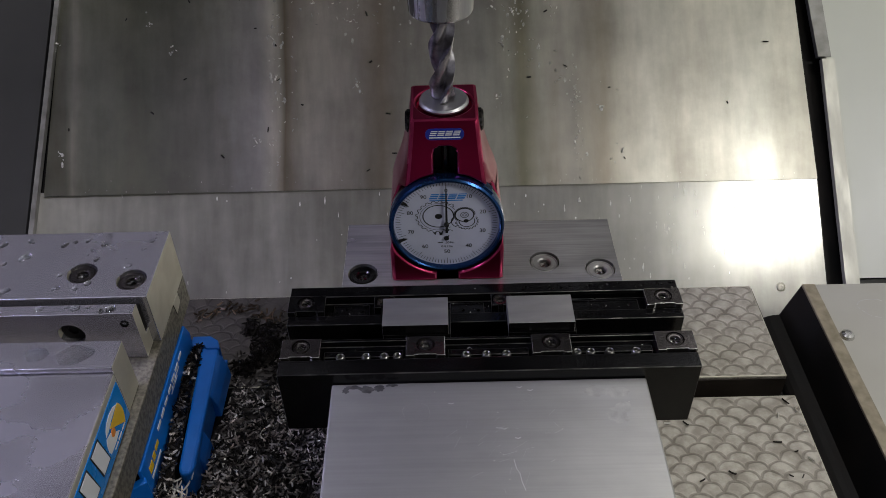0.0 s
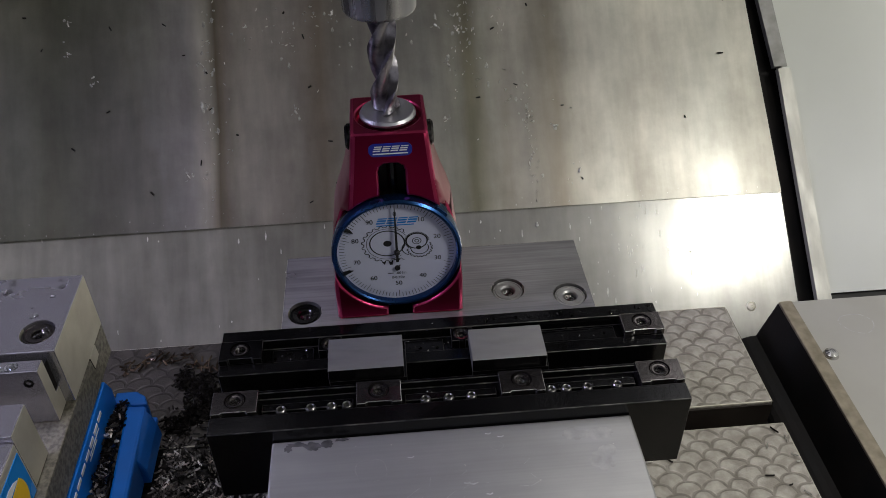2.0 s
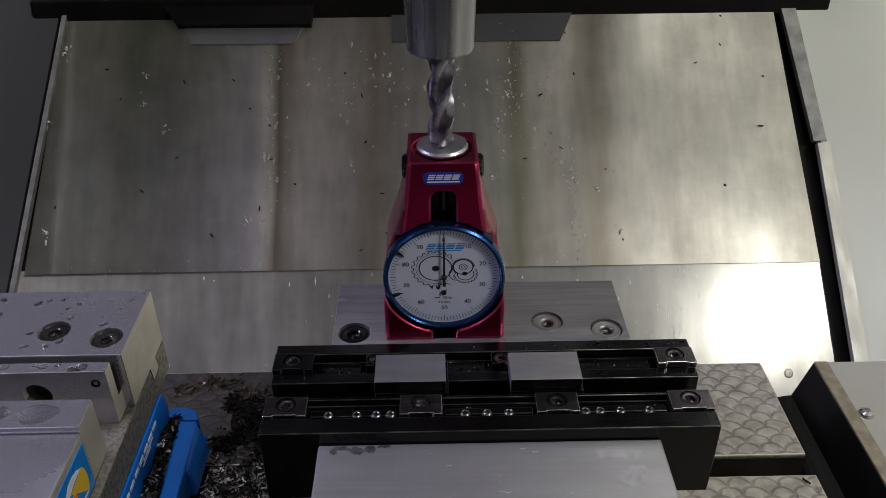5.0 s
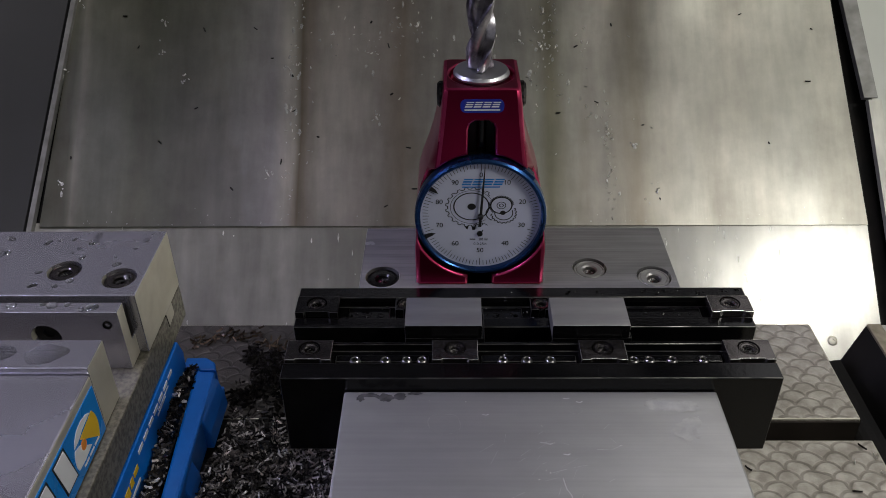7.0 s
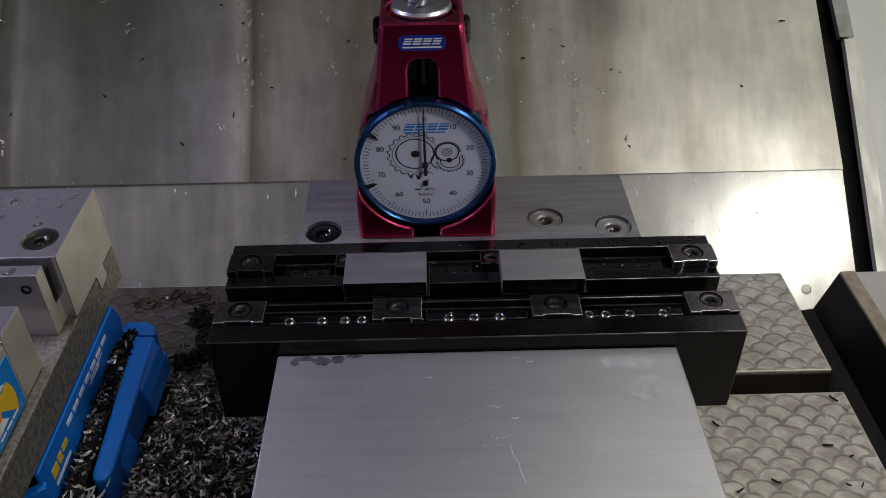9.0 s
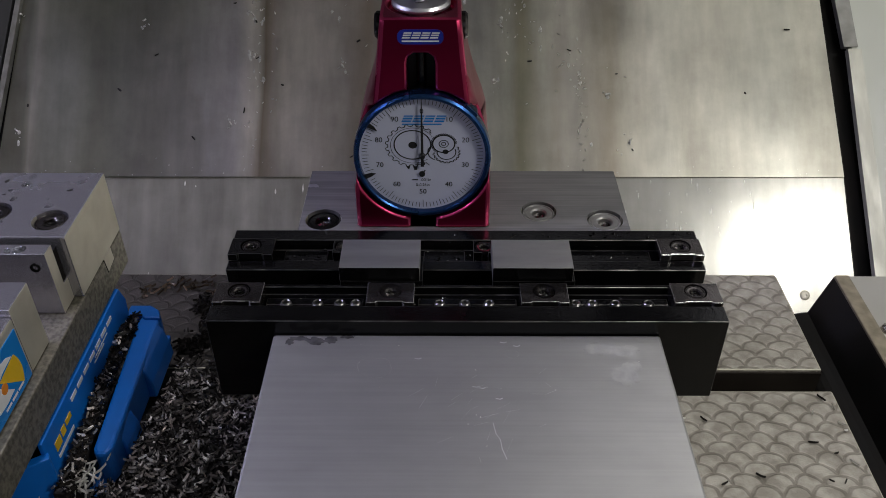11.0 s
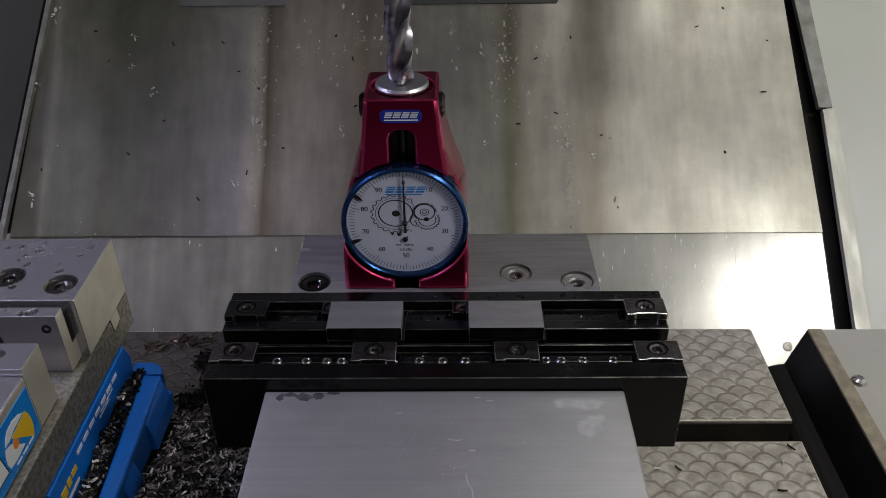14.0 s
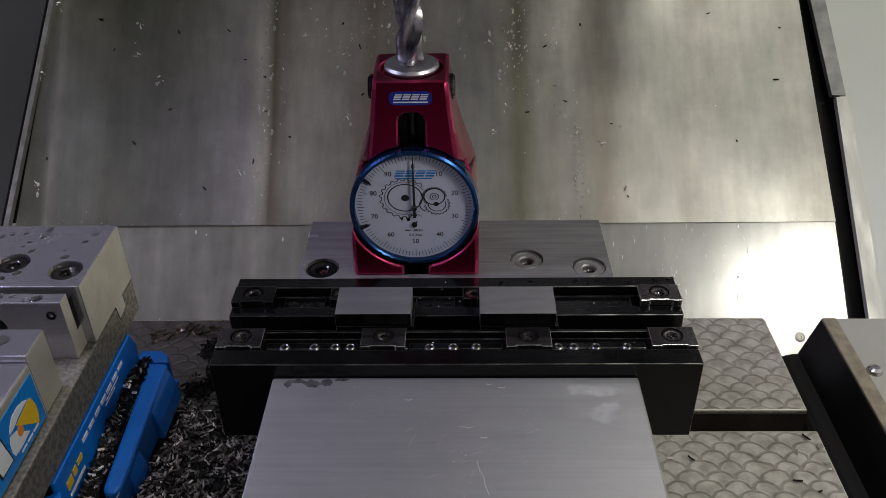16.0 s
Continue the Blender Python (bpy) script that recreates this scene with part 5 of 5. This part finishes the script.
def puddle(name, spots, z, label, seed):
    rng = random.Random(seed)
    bm = bmesh.new()
    for cx, cy, r in spots:
        n, ph = 28, rng.uniform(0, 9)
        rim = []
        for i in range(n):
            a = 2 * math.pi * i / n
            rr = r * (0.65 + 0.55 * (0.5 + 0.5 * noise.noise((math.cos(a) * 1.3 + ph, math.sin(a) * 1.3, ph))) + 0.1 * rng.random())
            rim.append((cx + rr * math.cos(a), cy + rr * 0.8 * math.sin(a), rr))
        outer = [bm.verts.new((x, y, z)) for x, y, _ in rim]
        inner = [bm.verts.new((cx + (x - cx) * 0.86, cy + (y - cy) * 0.86, z + 0.00014)) for x, y, _ in rim]
        for i in range(n):
            bm.faces.new((outer[i], outer[(i + 1) % n], inner[(i + 1) % n], inner[i]))
        bm.faces.new(inner)
    return tagged(part(name, bm, WATER, None, "", True), label, "puddle", kind="stuff")


def ring_marks(name, spots, z, label, seed):
    """Thin uneven rings left by dried drops."""
    rng = random.Random(seed)
    bm = bmesh.new()
    for cx, cy, r in spots:
        ph = rng.uniform(0, 9)
        n = 30
        rad = [r * (0.7 + 0.5 * (0.5 + 0.5 * noise.noise((math.cos(a) + ph, math.sin(a), ph)))) for a in (2 * math.pi * i / n for i in range(n))]
        for i in range(n):
            if rng.random() < 0.18:
                continue
            quad = []
            for q, f in ((i, 1.0), (i + 1, 1.0), (i + 1, 0.94), (i, 0.94)):
                a = 2 * math.pi * q / n
                quad.append(bm.verts.new((cx + rad[q % n] * f * math.cos(a), cy + 0.8 * rad[q % n] * f * math.sin(a), z + 0.00025)))
            bm.faces.new(quad)
    return tagged(part(name, bm, RING, None, ""), label, "stain", kind="stuff")


ring_marks("jaw_smudges", [(0.0418, -0.0983, 0.0016), (0.0170, -0.0805, 0.0028), (0.0690, -0.0905, 0.0016), (-0.0348, -0.0884, 0.0075)], 0.1105, "faint dried coolant rings on the vise jaw", 3)


def blotches(name, spots, z, mat, label, seed):
    """Flat ragged patches dried onto the steel."""
    rng = random.Random(seed)
    bm = bmesh.new()
    for cx, cy, rx, ry in spots:
        ph, n = rng.uniform(0, 9), 40
        rim = []
        for i in range(n):
            a = 2 * math.pi * i / n
            k = 0.55 + 0.75 * (0.5 + 0.5 * noise.noise((math.cos(a) * 1.9 + ph, math.sin(a) * 1.9, ph))) + 0.12 * rng.random()
            rim.append(bm.verts.new((cx + rx * k * math.cos(a), cy + ry * k * math.sin(a), z)))
        for v in rim:
            v.co.z += 0.00005 * len(bm.faces) / n
        mid = bm.verts.new((cx, cy, rim[0].co.z))
        for i in range(n):
            bm.faces.new((rim[i], rim[(i + 1) % n], mid))
    return tagged(part(name, bm, mat), label, "stain", kind="stuff")


blotches("jaw_film", [(0.0500, -0.0775, 0.0050, 0.0035), (0.0600, -0.0785, 0.0080, 0.0030), (0.0590, -0.0920, 0.0050, 0.0055), (0.0625, -0.0875, 0.0040, 0.0030)], 0.11062, FILM, "dried coolant film on the vise jaw", 4)
blotches("jaw_oil", [(-0.0655, -0.0722, 0.0040, 0.0012), (-0.0590, -0.0735, 0.0035, 0.0022), (-0.0530, -0.0730, 0.0026, 0.0020), (-0.0690, -0.0740, 0.0016, 0.0020), (-0.0470, -0.0715, 0.0030, 0.0008)], 0.11064, OIL, "dark oil stain on the edge of the vise jaw", 6)
scratch = bmesh.new()
stroke(scratch, [(0.0086, -0.1150), (0.0094, -0.1200), (0.0108, -0.1225), (0.0112, -0.1265), (0.0126, -0.1310)], 0.00035, 0.11066)
rng2 = random.Random(17)
for _ in range(26):
    x, y = rng2.gauss(0.004, 0.012), rng2.gauss(-0.106, 0.009)
    a, d = rng2.gauss(0.75, 0.5), rng2.uniform(0.002, 0.008)
    if y < -0.074:
        stroke(scratch, [(x, y), (x + d * math.cos(a), min(-0.0715, y + d * math.sin(a)))], rng2.uniform(0.00004, 0.00009), 0.11066)
for x, y in ((0.0017, -0.0976), (0.0130, -0.0740), (0.0180, -0.0760), (-0.0200, -0.0830), (0.0040, -0.0982), (0.0100, -0.1035)):
    stroke(scratch, [(x, y), (x + 0.0016, y - 0.0004), (x + 0.0026, y + 0.0002)], 0.0005, 0.11066)
tagged(part("jaw_scratches", scratch, SCRATCH), "fine bright scratches on the ground jaw", "scratches", kind="stuff")
# drops added to make the screw sockets glint
places = [((x + dx, y + dy, z), (0, 0, 1)) for x, y, z in [(0.0353, 0.0133, 0.1098), (0.0654, 0.0064, 0.1098), (-0.0653, 0.0064, 0.1098), (LX + 0.0353, 0.0140, 0.1083), (LX + 0.0645, 0.0078, 0.1083)]
          + [(x, -0.0518, 0.1163) for x in (-0.0922, -0.0306, 0.0316, 0.0929)] + [(x, -0.0212, 0.1163) for x in (-0.0930, 0.0933)] for dx, dy in ((-0.0012, 0.0006), (0.0010, -0.0004), (0.0, 0.0012))]
droplets("socket_droplets", places, "coolant drops standing in the screw sockets", 41, (0.0006, 0.0012), 0.6)
places = [((rng2.uniform(0.02, 0.10), rng2.uniform(-0.0150, -0.0095), 0.1172), (0, 0, 1)) for _ in range(26)] + [((rng2.uniform(-0.10, 0.08), rng2.uniform(-0.0260, -0.0175), 0.1129), (0, 0, 1)) for _ in range(26)]
places += [((rng2.uniform(-0.10, 0.10), rng2.uniform(-0.0560, -0.0490), 0.1126), (0, 0, 1)) for _ in range(24)]
droplets("carrier_droplets", places, "coolant drops on the black jaw carriers", 42, (0.0004, 0.0011), 0.35)
puddle("left_vise_puddles", [(LX + 0.050, -0.047, 0.0085), (LX + 0.030, -0.046, 0.0060), (LX + 0.060, 0.030, 0.0050), (LX + 0.020, 0.032, 0.0060), (LX + 0.005, 0.012, 0.0050)], 0.1106, "coolant puddles on the wet vise", 5)
ring_marks("cover_marks", [(0.285, 0.085, 0.012), (0.310, 0.070, 0.009), (0.300, 0.020, 0.010), (0.335, 0.040, 0.014), (0.275, -0.02, 0.008)], -0.0050, "dried coolant rings on the way cover", 8)
places = [(rng.uniform(-0.05, 0.07), rng.uniform(-0.13, -0.073), 0.1106, 0, 0, 1) for _ in range(14)]
chip_cloud("jaw_specks", places, "tiny bright specks on the ground steel jaw", "chips", CHIP_BRIGHT, 21, (0.0003, 0.0008), 0.00005)
places = [(rng.uniform(-0.10, 0.10), rng.uniform(-0.033, -0.009), z, 0, 0, 1) for z in (0.1174,) for _ in range(10)] + [(rng.uniform(-0.08, 0.08), rng.uniform(-0.026, -0.018), 0.1130, 0, 0, 1) for _ in range(34)]
places = [p for p in places if p[2] < 0.1150 or -0.0155 < p[1] < -0.0092]
places += [(rng.uniform(-0.08, 0.08), rng.uniform(-0.0590, -0.0480), 0.1126, 0, 0, 1) for _ in range(40)]
chip_cloud("jaw_wet_specks", places, "tiny wet bright specks in the jaw channels", "chips", CHROME, 23, (0.0005, 0.0011), 0.0002)


def motions():
    """The pointer drifts a division off zero and back."""
    rows = [(0.0, 0.0), (5.0, 0.0), (5.5, 1.0), (6.0, 3.6), (7.0, 3.6), (7.5, 1.5), (8.0, 0.0), (9.0, -0.8), (11.5, 0.0), (16.0, 0.0)]
    walk(needle, [(t, NEEDLE_POSE @ pose(0, 0, 0, 0, 0, -turn)) for t, turn in rows])


motions()
